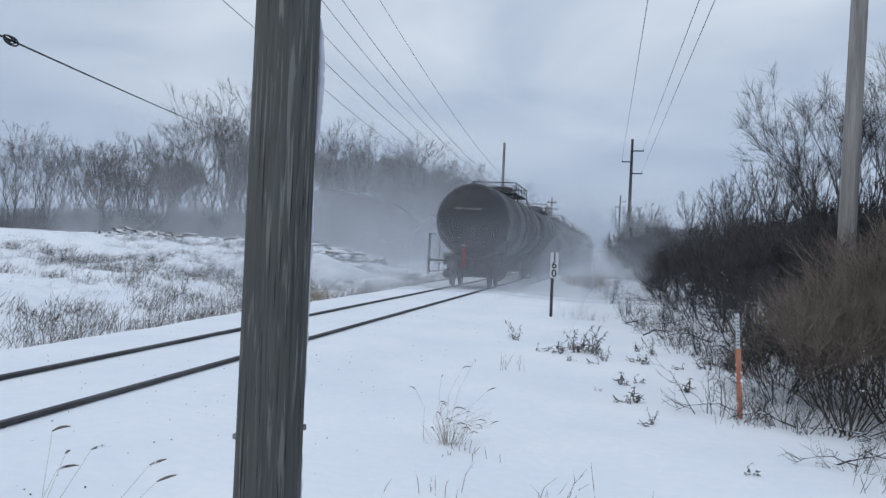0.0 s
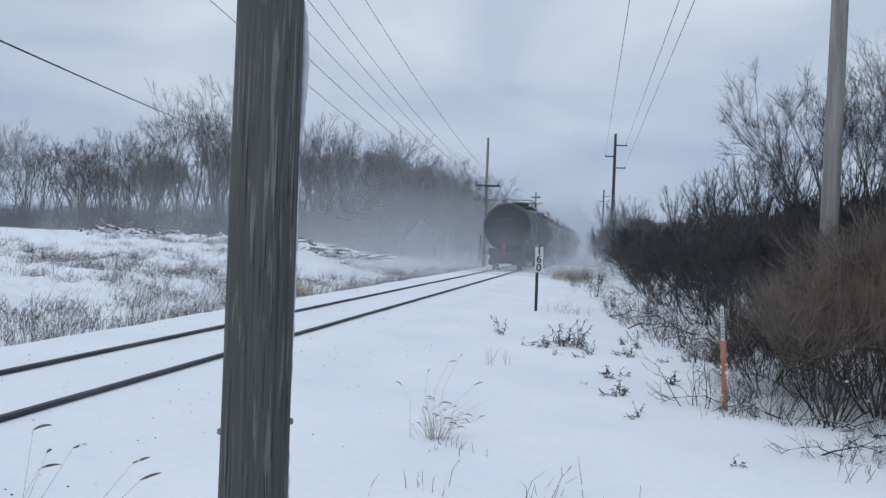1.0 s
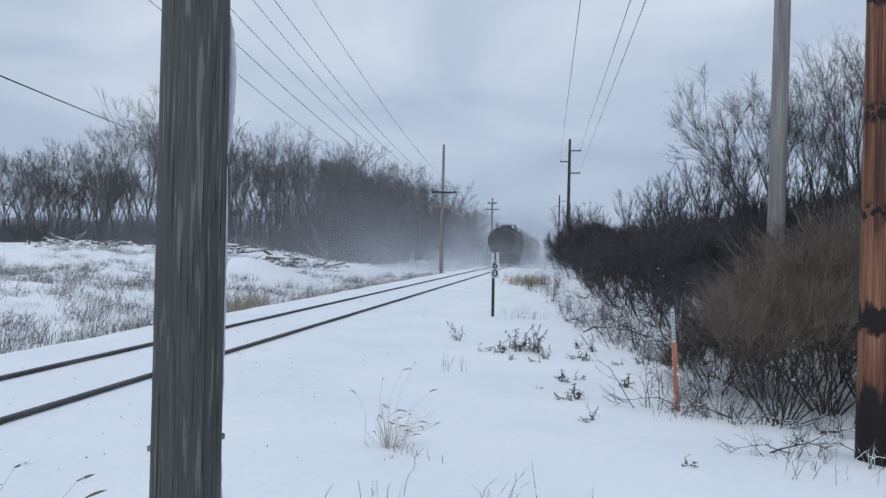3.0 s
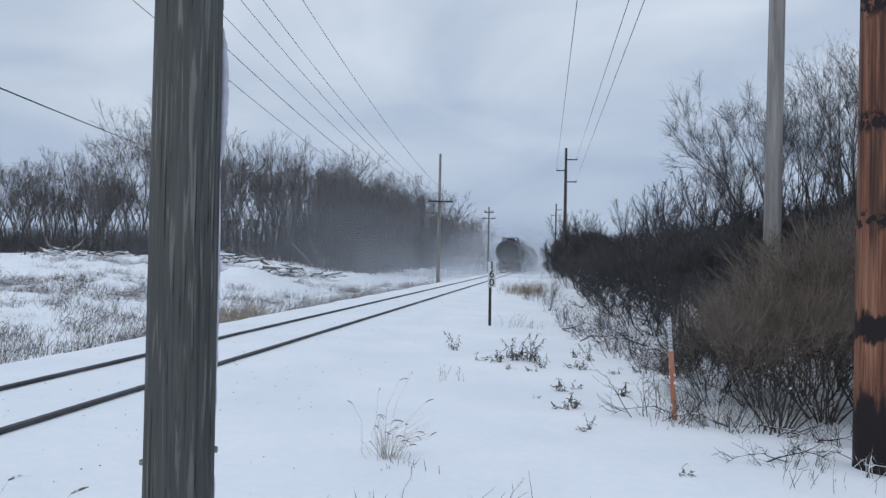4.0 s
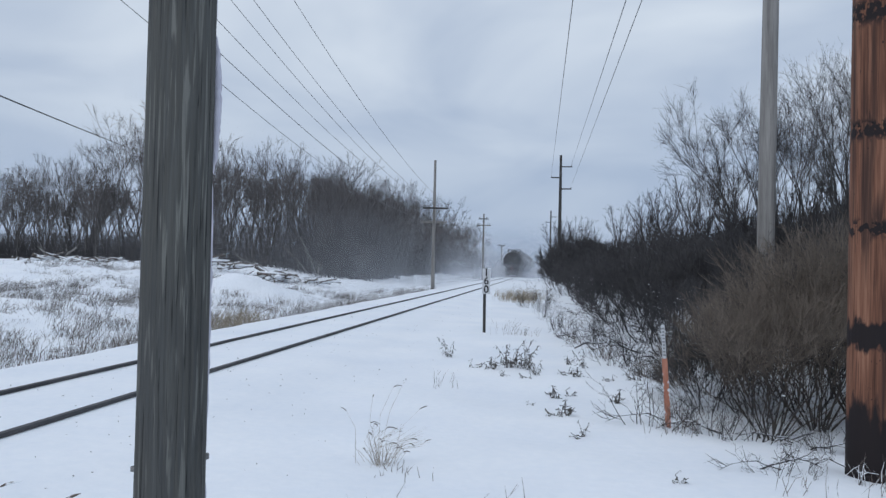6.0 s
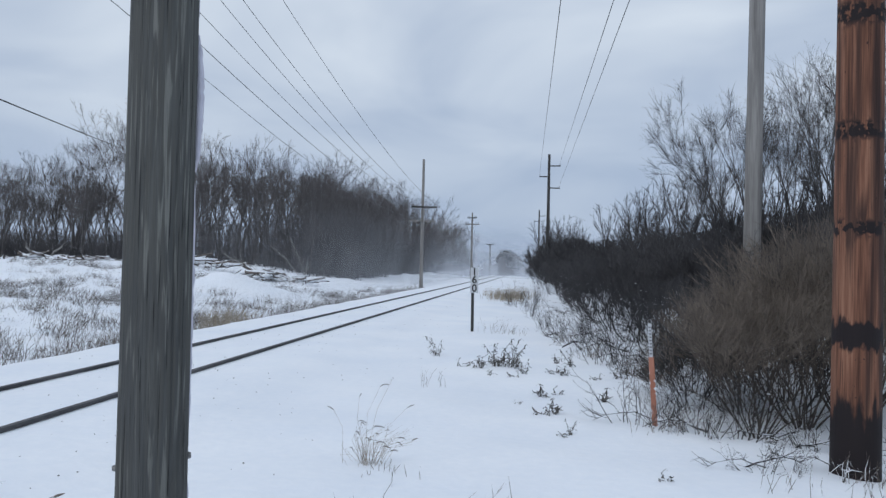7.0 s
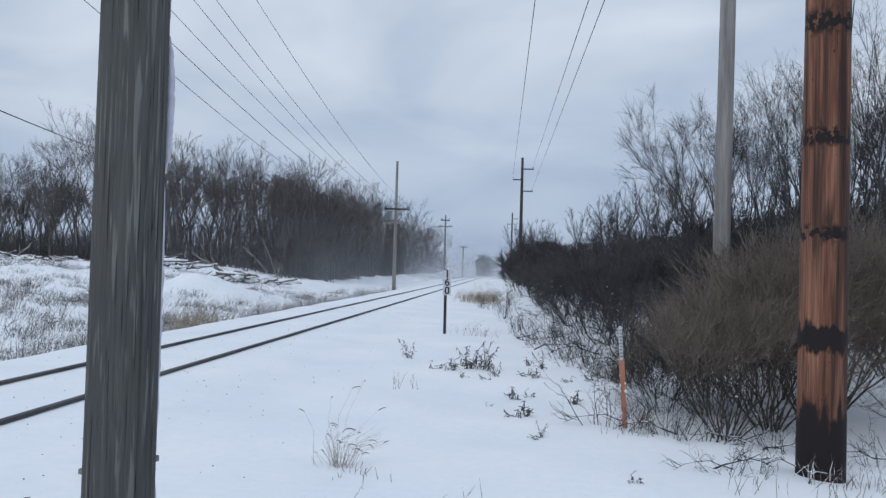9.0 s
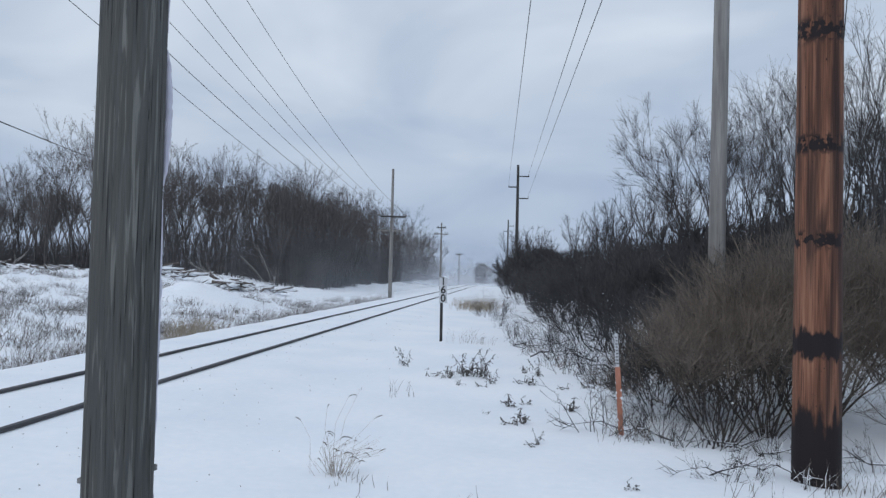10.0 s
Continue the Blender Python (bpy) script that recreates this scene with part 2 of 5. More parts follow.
    mx = n.new("ShaderNodeMix")
    mx.data_type = "RGBA"
    l.new(total, mx.inputs[0])
    l.new(ramp.outputs[0], mx.inputs[6])
    mx.inputs[7].default_value = (0.014, 0.010, 0.011, 1)
    l.new(mx.outputs[2], b.inputs["Base Color"])
    bp = n.new("ShaderNodeBump")
    bp.inputs["Strength"].default_value, bp.inputs["Distance"].default_value = 0.6, 0.006
    l.new(calc("ADD", grain, fine), bp.inputs["Height"])
    l.new(bp.outputs[0], b.inputs["Normal"])
    return m


BROWN_POLE = brown_pole_material()


def powder_material(name, most, scale):
    """Airborne snow: thin, densest low down, torn by noise; fades out towards the cloud's edges."""
    m = bpy.data.materials.new(name)
    m.use_nodes = True
    n, l = m.node_tree.nodes, m.node_tree.links
    n.clear()
    out = n.new("ShaderNodeOutputMaterial")
    co = n.new("ShaderNodeTexCoord")
    sep = n.new("ShaderNodeSeparateXYZ")
    l.new(co.outputs["Generated"], sep.inputs[0])
    no = n.new("ShaderNodeTexNoise")
    no.inputs["Scale"].default_value, no.inputs["Detail"].default_value = scale, 4
    l.new(co.outputs["Object"], no.inputs["Vector"])

    def step(value, lo, hi):
        x = n.new("ShaderNodeMapRange")
        x.interpolation_type = "SMOOTHSTEP"
        x.inputs["From Min"].default_value, x.inputs["From Max"].default_value = lo, hi
        l.new(value, x.inputs[0])
        return x.outputs[0]

    def mul(a, c):
        x = n.new("ShaderNodeMath")
        x.operation = "MULTIPLY"
        for i, v in enumerate((a, c)):
            if isinstance(v, (int, float)):
                x.inputs[i].default_value = v
            else:
                l.new(v, x.inputs[i])
        return x.outputs[0]

    u, v = sep.outputs[0], sep.outputs[2]
    f = mul(step(u, 0.0, 0.35), step(u, 1.0, 0.65))
    f = mul(f, step(v, 1.0, 0.05))
    f = mul(f, step(no.outputs[0], 0.15, 0.65))
    f = mul(f, most)
    clear = n.new("ShaderNodeBsdfTransparent")
    white = n.new("ShaderNodeBsdfDiffuse")
    white.inputs[0].default_value = (0.66, 0.69, 0.74, 1)
    through_it = n.new("ShaderNodeBsdfTranslucent")
    through_it.inputs[0].default_value = (0.66, 0.69, 0.74, 1)
    both = n.new("ShaderNodeMixShader")
    both.inputs[0].default_value = 0.5
    l.new(white.outputs[0], both.inputs[1])
    l.new(through_it.outputs[0], both.inputs[2])
    mx = n.new("ShaderNodeMixShader")
    l.new(f, mx.inputs[0])
    l.new(clear.outputs[0], mx.inputs[1])
    l.new(both.outputs[0], mx.inputs[2])
    l.new(mx.outputs[0], out.inputs[0])
    return m


# ---- building helpers ----
class Shape:
    """Vertices and faces gathered for one mesh."""

    def __init__(self):
        self.v, self.f = [], []

    def tube(self, pts, radii, sides=3, cap=False):
        base, k = len(self.v), len(pts)
        for i, p in enumerate(pts):
            d = (pts[min(i + 1, k - 1)] - pts[max(i - 1, 0)])
            d = d.normalized() if d.length > 1e-9 else Vector((0, 0, 1))
            a = d.cross(Vector((0.31, 0.92, 0.21)))
            if a.length < 0.05:
                a = d.cross(Vector((1, 0, 0)))
            a.normalize()
            b = d.cross(a)
            for s in range(sides):
                w = 2 * math.pi * s / sides
                self.v.append(p + (a * math.cos(w) + b * math.sin(w)) * radii[i])
        for i in range(k - 1):
            for s in range(sides):
                t = (s + 1) % sides
                self.f.append((base + i * sides + s, base + i * sides + t, base + (i + 1) * sides + t, base + (i + 1) * sides + s))
        if cap:
            self.f.append(tuple(base + s for s in reversed(range(sides))))
            self.f.append(tuple(base + (k - 1) * sides + s for s in range(sides)))

    def box(self, lo, hi):
        b = len(self.v)
        (x0, y0, z0), (x1, y1, z1) = lo, hi
        self.v += [Vector(p) for p in ((x0, y0, z0), (x1, y0, z0), (x1, y1, z0), (x0, y1, z0), (x0, y0, z1), (x1, y0, z1), (x1, y1, z1), (x0, y1, z1))]
        self.f += [tuple(b + i for i in q) for q in ((3, 2, 1, 0), (4, 5, 6, 7), (0, 1, 5, 4), (1, 2, 6, 5), (2, 3, 7, 6), (3, 0, 4, 7))]

    def lathe(self, profile, sides, axis="z", at=(0, 0, 0)):
        """Turns (radius, height) round the axis; both ends closed."""
        b, at = len(self.v), Vector(at)
        for r, h in profile:
            for s in range(sides):
                w = 2 * math.pi * s / sides
                c, d = r * math.cos(w), r * math.sin(w)
                self.v.append(at + Vector({"z": (c, d, h), "y": (d, h, c), "x": (h, c, d)}[axis]))
        for i in range(len(profile) - 1):
            for s in range(sides):
                t = (s + 1) % sides
                self.f.append((b + i * sides + s, b + i * sides + t, b + (i + 1) * sides + t, b + (i + 1) * sides + s))
        self.f.append(tuple(b + s for s in reversed(range(sides))))
        self.f.append(tuple(b + (len(profile) - 1) * sides + s for s in range(sides)))

    def blob(self, c, r, rng, squash=0.7):
        b = len(self.v)
        for d in ((1, 0, 0), (-1, 0, 0), (0, 1, 0), (0, -1, 0), (0, 0, 1), (0, 0, -1)):
            k = r * rng.uniform(0.6, 1.2)
            self.v.append(Vector((c[0] + d[0] * k, c[1] + d[1] * k, c[2] + d[2] * k * squash)))
        self.f += [tuple(b + i for i in q) for q in ((0, 2, 4), (2, 1, 4), (1, 3, 4), (3, 0, 4), (2, 0, 5), (1, 2, 5), (3, 1, 5), (0, 3, 5))]

    def mesh(self, name, mat, smooth=False):
        me = bpy.data.meshes.new(name)
        me.from_pydata([tuple(p) for p in self.v], [], self.f)
        me.materials.append(mat)
        if smooth:
            me.polygons.foreach_set("use_smooth", [True] * len(me.polygons))
        me.update()
        return me


def part(name, shape, mat, parent, label="", smooth=False):
    ob = new(name, shape.mesh(name, mat, smooth))
    if parent is not None:
        ob.parent = parent
    if label:
        ob["label"] = label
    return ob


def lump(x, y, s, seed=0.0):
    return noise.noise(Vector((x * s, y * s, seed)))


def smooth01(v, lo, hi):
    t = min(1.0, max(0.0, (v - lo) / (hi - lo)))
    return t * t * (3 - 2 * t)


def ground_height(x, y):
    """Snow surface: level yard, track bed, ditch, and a field that rises beyond the ditch."""
    h = 0.05 * lump(x, y, 0.4) + 0.02 * lump(x + 0.5 * y, y, 1.0, 4.0) + 0.012 * lump(x, y, 2.3, 5.0)
    bed = smooth01(x, -8.3, -7.7) * (1 - smooth01(x, -3.9, -3.0))
    h = h * (1 - 0.85 * bed) + 0.072 * bed
    ditch = smooth01(-x, 7.95, 9.4) * (1 - smooth01(-x, 10.5, 17))
    h -= 0.42 * ditch
    field = smooth01(-x, 9.5, 16)
    h += field * (0.22 * lump(x, y, 0.22, 2.0) + 0.12 * lump(x, y, 0.7, 3.0) + 0.40 * abs(lump(x, y, 0.8, 7.0)) + 0.16 * abs(lump(x, y, 1.7, 8.0)))
    h += 1.15 * smooth01(-x, 14, 31) * smooth01(y, 22, 62)
    h += 0.85 * math.exp(-((x + 15.3) / 2.6) ** 2 - ((y - 42) / 3.0) ** 2) * (1 + 0.3 * lump(x, y, 0.6, 6.0))
    h -= 0.25 * smooth01(x, 1.6, 3.2) * (1 - smooth01(y, 9.0, 12)) * smooth01(y, 5.5, 8.2) * 0.5
    h -= 0.15 * smooth01(y, 8.95, 9.5) * (1 - smooth01(y, 11.5, 13.5)) * smooth01(x, 1.3, 2.0) * (1 - smooth01(x, 5, 7))
    return h


# ---- ground ----
def steps(dense_lo, dense_hi, d, lo, hi, grow=1.13):
    out, s, v = list(np.arange(dense_lo, dense_hi, d)), d, dense_hi
    while v < hi:
        out.append(v)
        s *= grow
        v += s
    out.append(hi)
    s, v = d, dense_lo - d
    while v > lo:
        out.insert(0, v)
        s *= grow
        v -= s
    out.insert(0, lo)
    return out


def build_ground():
    xs = [x for x in steps(-30, -9, 0.32, -900, 900) if x < -9] + [x for x in steps(-9, 5, 0.16, -900, 900) if x >= -9]
    ys = [y for y in steps(1.5, 26, 0.18, -300, 2500) if y < 26] + [y for y in steps(26, 56, 0.38, -300, 2500, 1.06) if y >= 26]
    v = [(x, y, ground_height(x, y)) for y in ys for x in xs]
    k = len(xs)
    f = [(j * k + i, j * k + i + 1, (j + 1) * k + i + 1, (j + 1) * k + i) for j in range(len(ys) - 1) for i in range(k - 1)]
    me = bpy.data.meshes.new("ground")
    me.from_pydata(v, [], f)
    me.materials.append(SNOW)
    me.polygons.foreach_set("use_smooth", [True] * len(me.polygons))
    tagged(new("ground", me), "snow-covered ground with wind-smoothed drifts beside the track", "ground", kind="structure")


build_ground()

RAIL_TOP = 0.12


def build_rails():
    """Rail profile run along the track; snow lies up to just under the head."""
    prof = [(-0.037, 0), (-0.033, 0.008), (0.033, 0.008), (0.037, 0), (0.037, -0.028), (0.012, -0.042), (0.010, -0.12), (0.07, -0.15), (0.07, -0.165),
            (-0.07, -0.165), (-0.07, -0.15), (-0.010, -0.12), (-0.012, -0.042), (-0.037, -0.028)]
    for x in (-4.87, -6.375):
        s = Shape()
        ys = [-40 + 4 * i for i in range(136)]
        k = len(prof)
        for y in ys:
            for px, pz in prof:
                s.v.append(Vector((x + px + 0.01 * lump(0, y, 0.1, x), y, RAIL_TOP - 0.008 + pz)))
        for j in range(len(ys) - 1):
            for i in range(k):
                s.f.append((j * k + i, (j + 1) * k + i, (j + 1) * k + (i + 1) % k, j * k + (i + 1) % k))
        tagged(part("rail", s, RAIL, None), "dark steel railway rail half buried in snow", "rail", "rails of the track", "structure")
    rng = random.Random(4)
    for x in (-4.87, -6.375):
        s = Shape()
        y = 4.0
        while y < 60:
            for side in (-1, 1):
                w, h = rng.uniform(0.04, 0.10), rng.uniform(0.03, 0.065)
                s.blob((x + side * (0.075 + w * 0.6), y + rng.uniform(-0.1, 0.1), 0.02), w, rng, h / w)
            y += rng.uniform(0.12, 0.35)
        tagged(part("snow_ridge", s, SNOW_CLUMP, None, smooth=True), "small broken snow ridge along the foot of the rail", "snow", kind="stuff")
    s = Shape()
    for _ in range(420):
        x = rng.uniform(-7.4, -3.2) if rng.random() < 0.85 else rng.uniform(-3.2, -2.0)
        y = 4 + 30 * rng.random() ** 1.6
        r = rng.uniform(0.004, 0.013)
        s.blob((x, y, ground_height(x, y) + r * 0.3), r, rng, 0.6)
    tagged(part("ballast_crumb", s, DEBRIS, None), "dark ballast crumbs scattered on the trackside snow", "gravel", kind="stuff")


build_rails()


# ---- wooden posts and poles ----
def grooved_pole(profile, sides, groove, seed, lean=(0, 0)):
    """A round pole with long drying cracks cut into it."""
    s = Shape()
    rng = random.Random(seed)
    cracks = [(rng.uniform(0, 2 * math.pi), rng.uniform(profile[0][1], profile[-1][1]), rng.uniform(0.2, 0.9), rng.uniform(0.4, 1.0)) for _ in range(70)]
    k = len(profile)
    for r, h in profile:
        for i in range(sides):
            w = 2 * math.pi * i / sides
            d = 0.16 * groove * noise.noise(Vector((math.cos(w) * 9, math.sin(w) * 9, h * 1.6 + seed)))
            for cw, ch, cl, cd in cracks:
                dw = abs((w - cw - 0.04 * math.sin(h * 5 + ch) + math.pi) % (2 * math.pi) - math.pi)
                if dw < 0.035 and abs(h - ch) < cl:
                    d -= groove * cd * (1 - dw / 0.035) * (1 - abs(h - ch) / cl) ** 0.5
            s.v.append(Vector(((r + d) * math.cos(w) + lean[0] * h, (r + d) * math.sin(w) + lean[1] * h, h)))
    for j in range(k - 1):
        for i in range(sides):
            t = (i + 1) % sides
            s.f.append((j * sides + i, j * sides + t, (j + 1) * sides + t, (j + 1) * sides + i))
    s.f.append(tuple((k - 1) * sides + i for i in range(sides)))
    return s


def build_near_post():
    post = new("wooden_post")
    post.location = (-0.6168, 1.33, -0.1)
    tagged(post, "weathered grey wooden post with drying cracks and crusted snow", "post")

    def radius(h):
        return 0.0558 + (1.42 - h) * 0.0029

    part("shaft", grooved_pole([(radius(h), h) for h in np.linspace(0, 3.1, 120)], 190, 0.0032, 3), GREY_WOOD, post, smooth=True)
    turn = 0.43                                # the side edges as seen by a passer-by
    ex, ey = math.cos(turn), math.sin(turn)
    for side, z in ((1, 1.487), (-1, 1.472)):
        b = Shape()
        b.lathe([(0.004, -0.005), (0.0055, 0.0), (0.0055, 0.003), (0.004, 0.005)], 8, "x", (0, 0, 0))
        bolt = part("bolt_head", b, BOLT, post, "rusty bolt head")
        bolt.matrix_basis = pose(side * radius(z) * ex, side * radius(z) * ey, z, 0, 0, math.degrees(turn))
    rng = random.Random(8)
    for side, lo, hi, out, fat in ((1, 1.955, 2.185, 0.0055, 0.0075), (1, 2.215, 2.75, 0.002, 0.005), (1, 1.50, 1.94, -0.002, 0.006), (1, 0.9, 1.44, 0.000, 0.006), (-1, 0.9, 1.95, -0.001, 0.005)):
        s = Shape()
        pts, rad = [], []
        for z in np.linspace(lo, hi, 30):
            q = max(0.05, math.sin(math.pi * (z - lo) / (hi - lo))) ** 0.5
            w = radius(z) - 0.001 + out * q + 0.001 * rng.uniform(-1, 1)
            pts.append(Vector((side * w * ex - 0.012 * ey * side, side * w * ey + 0.012 * ex, z)))
            rad.append(0.001 + fat * q * rng.uniform(0.75, 1.0))
        s.tube(pts, rad, 8, True)
        part("snow_crust", s, SHADED_CRUST, post, "wind-packed snow crust coloured as if in shade", True)


build_near_post()


def build_brown_pole():
    pole = new("utility_pole")
    pole.location = (2.895, 7.95, -0.25)
    tagged(pole, "reddish-brown creosoted utility pole with a dark stained butt", "utility pole")
    prof = [(0.2155 - 0.0040 * h, h) for h in np.linspace(0, 9.0, 120)]
    s = grooved_pole(prof, 72, 0.004, 9)
    ob = part("shaft", s, BROWN_POLE, pole, smooth=True)
    rng = random.Random(2)
    for z in (2.37, 3.25, 4.30):
        for _ in range(5):
            w = rng.uniform(math.pi, 2 * math.pi)
            k = Shape()
            k.blob(((0.212 - 0.004 * z) * math.cos(w), (0.212 - 0.004 * z) * math.sin(w), z + rng.uniform(-0.07, 0.07)), rng.uniform(0.010, 0.02), rng, 1.0)
            part("knot", k, BROWN_POLE, pole, "dark wood knot", True)
    w = Shape()
    for dx, amp in ((0.215, 0.02), (0.235, 0.035)):
        pts = [Vector((dx + amp * math.sin(z * 2.1 + dx * 40), 0.02, z)) for z in np.linspace(3.7, 9, 24)]
        w.tube(pts, [0.005] * 24, 5)
    part("lead_wire", w, CABLE, pole, "loose dark lead wires")


build_brown_pole()


def build_grey_pole():
    pole = new("utility_pole")
    pole.location = (4.20, 17.0, 0)
    pole.rotation_euler = (0, radians(0.4), 0)
    tagged(pole, "tall weathered grey utility pole rising behind the shrubs", "utility pole")
    part("shaft", grooved_pole([(0.172 - 0.003 * h, h) for h in np.linspace(-0.3, 13.5, 60)], 40, 0.006, 5), POLE_WOOD, pole, smooth=True)


build_grey_pole()


def line_pole(x, y, z0, top, arms, mat, r, label, turn=0.0, pins=(-0.85, -0.55, 0.55, 0.85)):
    """A pole with crossarms: (height, left reach, right reach)."""
    pole = new("utility_pole")
    pole.location = (x, y, z0)
    pole.rotation_euler = (0, 0, radians(turn))
    tagged(pole, label, "utility pole", "poles of the line")
    s = Shape()
    s.lathe([(r - 0.006 * h, h) for h in np.linspace(-0.3, top - z0, 12)], 12)
    part("shaft", s, mat, pole, smooth=True)
    for level, (height, left, right) in enumerate(arms):
        a = Shape()
        h = height - z0
        a.box((-left, -r - 0.11, h - 0.06), (right, -r + 0.01, h + 0.06))
        arm = part("crossarm", a, DARK_POLE if level == 0 else mat, pole)
        for k in pins:
            q = k * (right if k > 0 else left)
            if left < 0.2 and k < 0 or right < 0.2 and k > 0:
                continue
            g = Shape()
            g.lathe([(0.015, 0.05), (0.015, 0.13), (0.045, 0.135), (0.05, 0.19), (0.03, 0.24), (0.01, 0.25)], 8, "z", (q, -r - 0.05, h))
            part("insulator", g, GLASS_INS, arm)
        if left > 0.2 and right > 0.2:
            b = Shape()
            for sgn, reach in ((-1, left), (1, right)):
                b.tube([Vector((0, -r - 0.02, h - 0.55)), Vector((sgn * reach * 0.6, -r - 0.06, h - 0.06))], [0.015, 0.015], 4)
            part("brace", b, mat, pole)
    return pole


line_pole(-8.49, 62, -0.15, 9.6, ((6.0, 0.85, 1.05), (4.95, 1.0, 0.95)), POLE_WOOD, 0.145, "grey wooden line pole with two crossarms beside the track", 6)
line_pole(-8.5, 111, -0.35, 8.75, ((8.05, 0.65, 0.65), (7.2, 0.95, 0.95)), POLE_WOOD, 0.15, "grey wooden line pole with two short crossarms")
line_pole(-8.6, 158, -0.2, 5.9, ((5.75, 0.7, 0.7),), POLE_WOOD, 0.15, "distant wooden line pole with a single crossarm")
line_pole(1.275, 93, 0, 14.2, ((12.9, 0.1, 1.25), (11.7, 1.05, 0.1), (10.45, 0.1, 1.2)), DARK_POLE, 0.22, "tall dark power pole with staggered side arms", pins=(-0.95, 0.95))
line_pole(0.6, 186, 0, 14.4, ((13.0, 0.1, 1.25), (11.8, 1.05, 0.1), (10.6, 0.1, 1.2)), DARK_POLE, 0.22, "distant dark power pole with staggered side arms", pins=(-0.95, 0.95))


def wire(a, b, sag, r, mat, label, on=1.0):
    """A hanging wire from a through b, run on beyond b by the given share of its length."""
    a, b = Vector(a), Vector(b)
    s = Shape()
    end = a + (b - a) * on
    pts = []
    for i in range(41):
        t = i / 40
        p = a.lerp(end, t)
        p.z -= sag * 4 * t * (1 - t)
        pts.append(p)
    s.tube(pts, [r] * 41, 5)
    return tagged(part("overhead_wire", s, mat, None), label, "wire", "overhead wires")


def line_wire(x, marks, r, mat, label):
    """A wire along the track: heights at three stations give its sag; it runs on past the camera."""
    (y0, z0), (y1, z1), (y2, z2) = marks

    def height(y):
        if y >= y0:
            return (z0 * (y - y1) * (y - y2) / ((y0 - y1) * (y0 - y2)) + z1 * (y - y0) * (y - y2) / ((y1 - y0) * (y1 - y2)) + z2 * (y - y0) * (y - y1) / ((y2 - y0) * (y2 - y1)))
        return z0 + (y0 - y) * (height(y0) - height(y0 + 0.5)) / 0.5

    s = Shape()
    ys = np.linspace(y2, -12, 60)
    s.tube([Vector((x, y, height(y))) for y in ys], [r] * 60, 5)
    return tagged(part("overhead_wire", s, mat, None), label, "wire", "overhead wires"), height


for x, marks in ((-7.5, ((23.5, 9.37), (45, 6.98), (61.8, 6.25))), (-7.95, ((21.4, 8.72), (45, 6.42), (61.8, 6.22))), (-8.8, ((22.0, 8.9), (40, 7.0), (61.8, 6.25))),
                 (-9.25, ((22.2, 8.4), (39, 6.88), (61.8, 6.25))), (-7.6, ((18.2, 6.52), (27.9, 5.65), (61.8, 5.2))), (-9.3, ((22.7, 6.73), (30.5, 6.02), (61.8, 5.2)))):
    line_wire(x, marks, 0.009, WIRE, "thin grey overhead line wire")
def build_cable():
    """A thick cable from beside the track to a tree of the wood, with its slack coiled near the camera's end."""
    near, far = Vector((-8.4, 10.1, 4.38)), Vector((-36.9, 82, 11.3))
    start = near + (near - far) * 0.12
    s = Shape()
    pts = []
    for k in range(61):
        t = k / 60
        q = start.lerp(far, t)
        q.z -= 0.25 * 4 * t * (1 - t)
        pts.append(q)
    s.tube(pts, [0.015] * 61, 5)
    cable = tagged(part("overhead_wire", s, CABLE, None), "thick black overhead cable with a slack coil", "wire", "overhead wires")
    along = (far - near).normalized()
    c = Shape()
    for k in range(3):
        r = 0.10 - 0.02 * k
        mid = near - Vector((0, 0, 0.1)) + along * (0.1 - 0.12 * k)
        c.tube([mid + along * (3.0 * r * math.cos(w)) + Vector((0.02 * k, 0, r * 0.6 * math.sin(w))) for w in np.linspace(0, 2 * math.pi, 25)], [0.012] * 25, 5)
    part("slack_coil", c, CABLE, cable, "coiled slack of the cable")


build_cable()
for x0 in (-7.5, -9.4):
    wire((x0, 62, 6.2), (x0, 111, 7.3), 0.5, 0.007, WIRE, "thin grey overhead line wire")
for pin, past in (((0.25, 92.7, 12.0), (0.39, 17, 7.07)), ((2.45, 92.7, 13.2), (1.43, 17, 7.04)), ((2.45, 92.7, 10.8), (1.74, 17, 7.04))):
    wire(pin, past, 0.0, 0.009, WIRE, "thin grey power line wire", 1.6)


# ---- track signs ----
def letters(text, size, mat, parent, at, turn, name="digit"):
    c = bpy.data.curves.new(name, "FONT")
    c.body, c.size, c.extrude, c.align_x, c.align_y = text, size, 0.002, "CENTER", "CENTER"
    c.offset = 0.006
    ob = new(name, c)
    c.materials.append(mat)
    ob.parent = parent
    ob.matrix_basis = pose(*at, *turn)
    return ob


def build_milepost():
    post = new("milepost")
    post.location = (-1.60, 21.76, -0.05)
    post.rotation_euler = (0, radians(-0.4), radians(0))
    tagged(post, "railway milepost with vertical black digits on white plate", "milepost")
    s = Shape()
    s.box((-0.045, -0.01, -0.2), (-0.035, 0.05, 1.72))
    s.box((-0.045, -0.01, -0.2), (0.03, 0.0, 1.72))
    part("post", s, POST_PAINT, post)
    p = Shape()
    p.box((-0.07, -0.018, 1.05), (0.135, -0.0105, 1.71))
    part("plate", p, PLATE, post, "white enamel number plate")
    for ch, z in (("1", 1.60), ("6", 1.385), ("0", 1.165)):
        letters(ch, 0.27, BLACK_PAINT, post, (0.033, -0.0205, z), (90, 0, 0))


build_milepost()


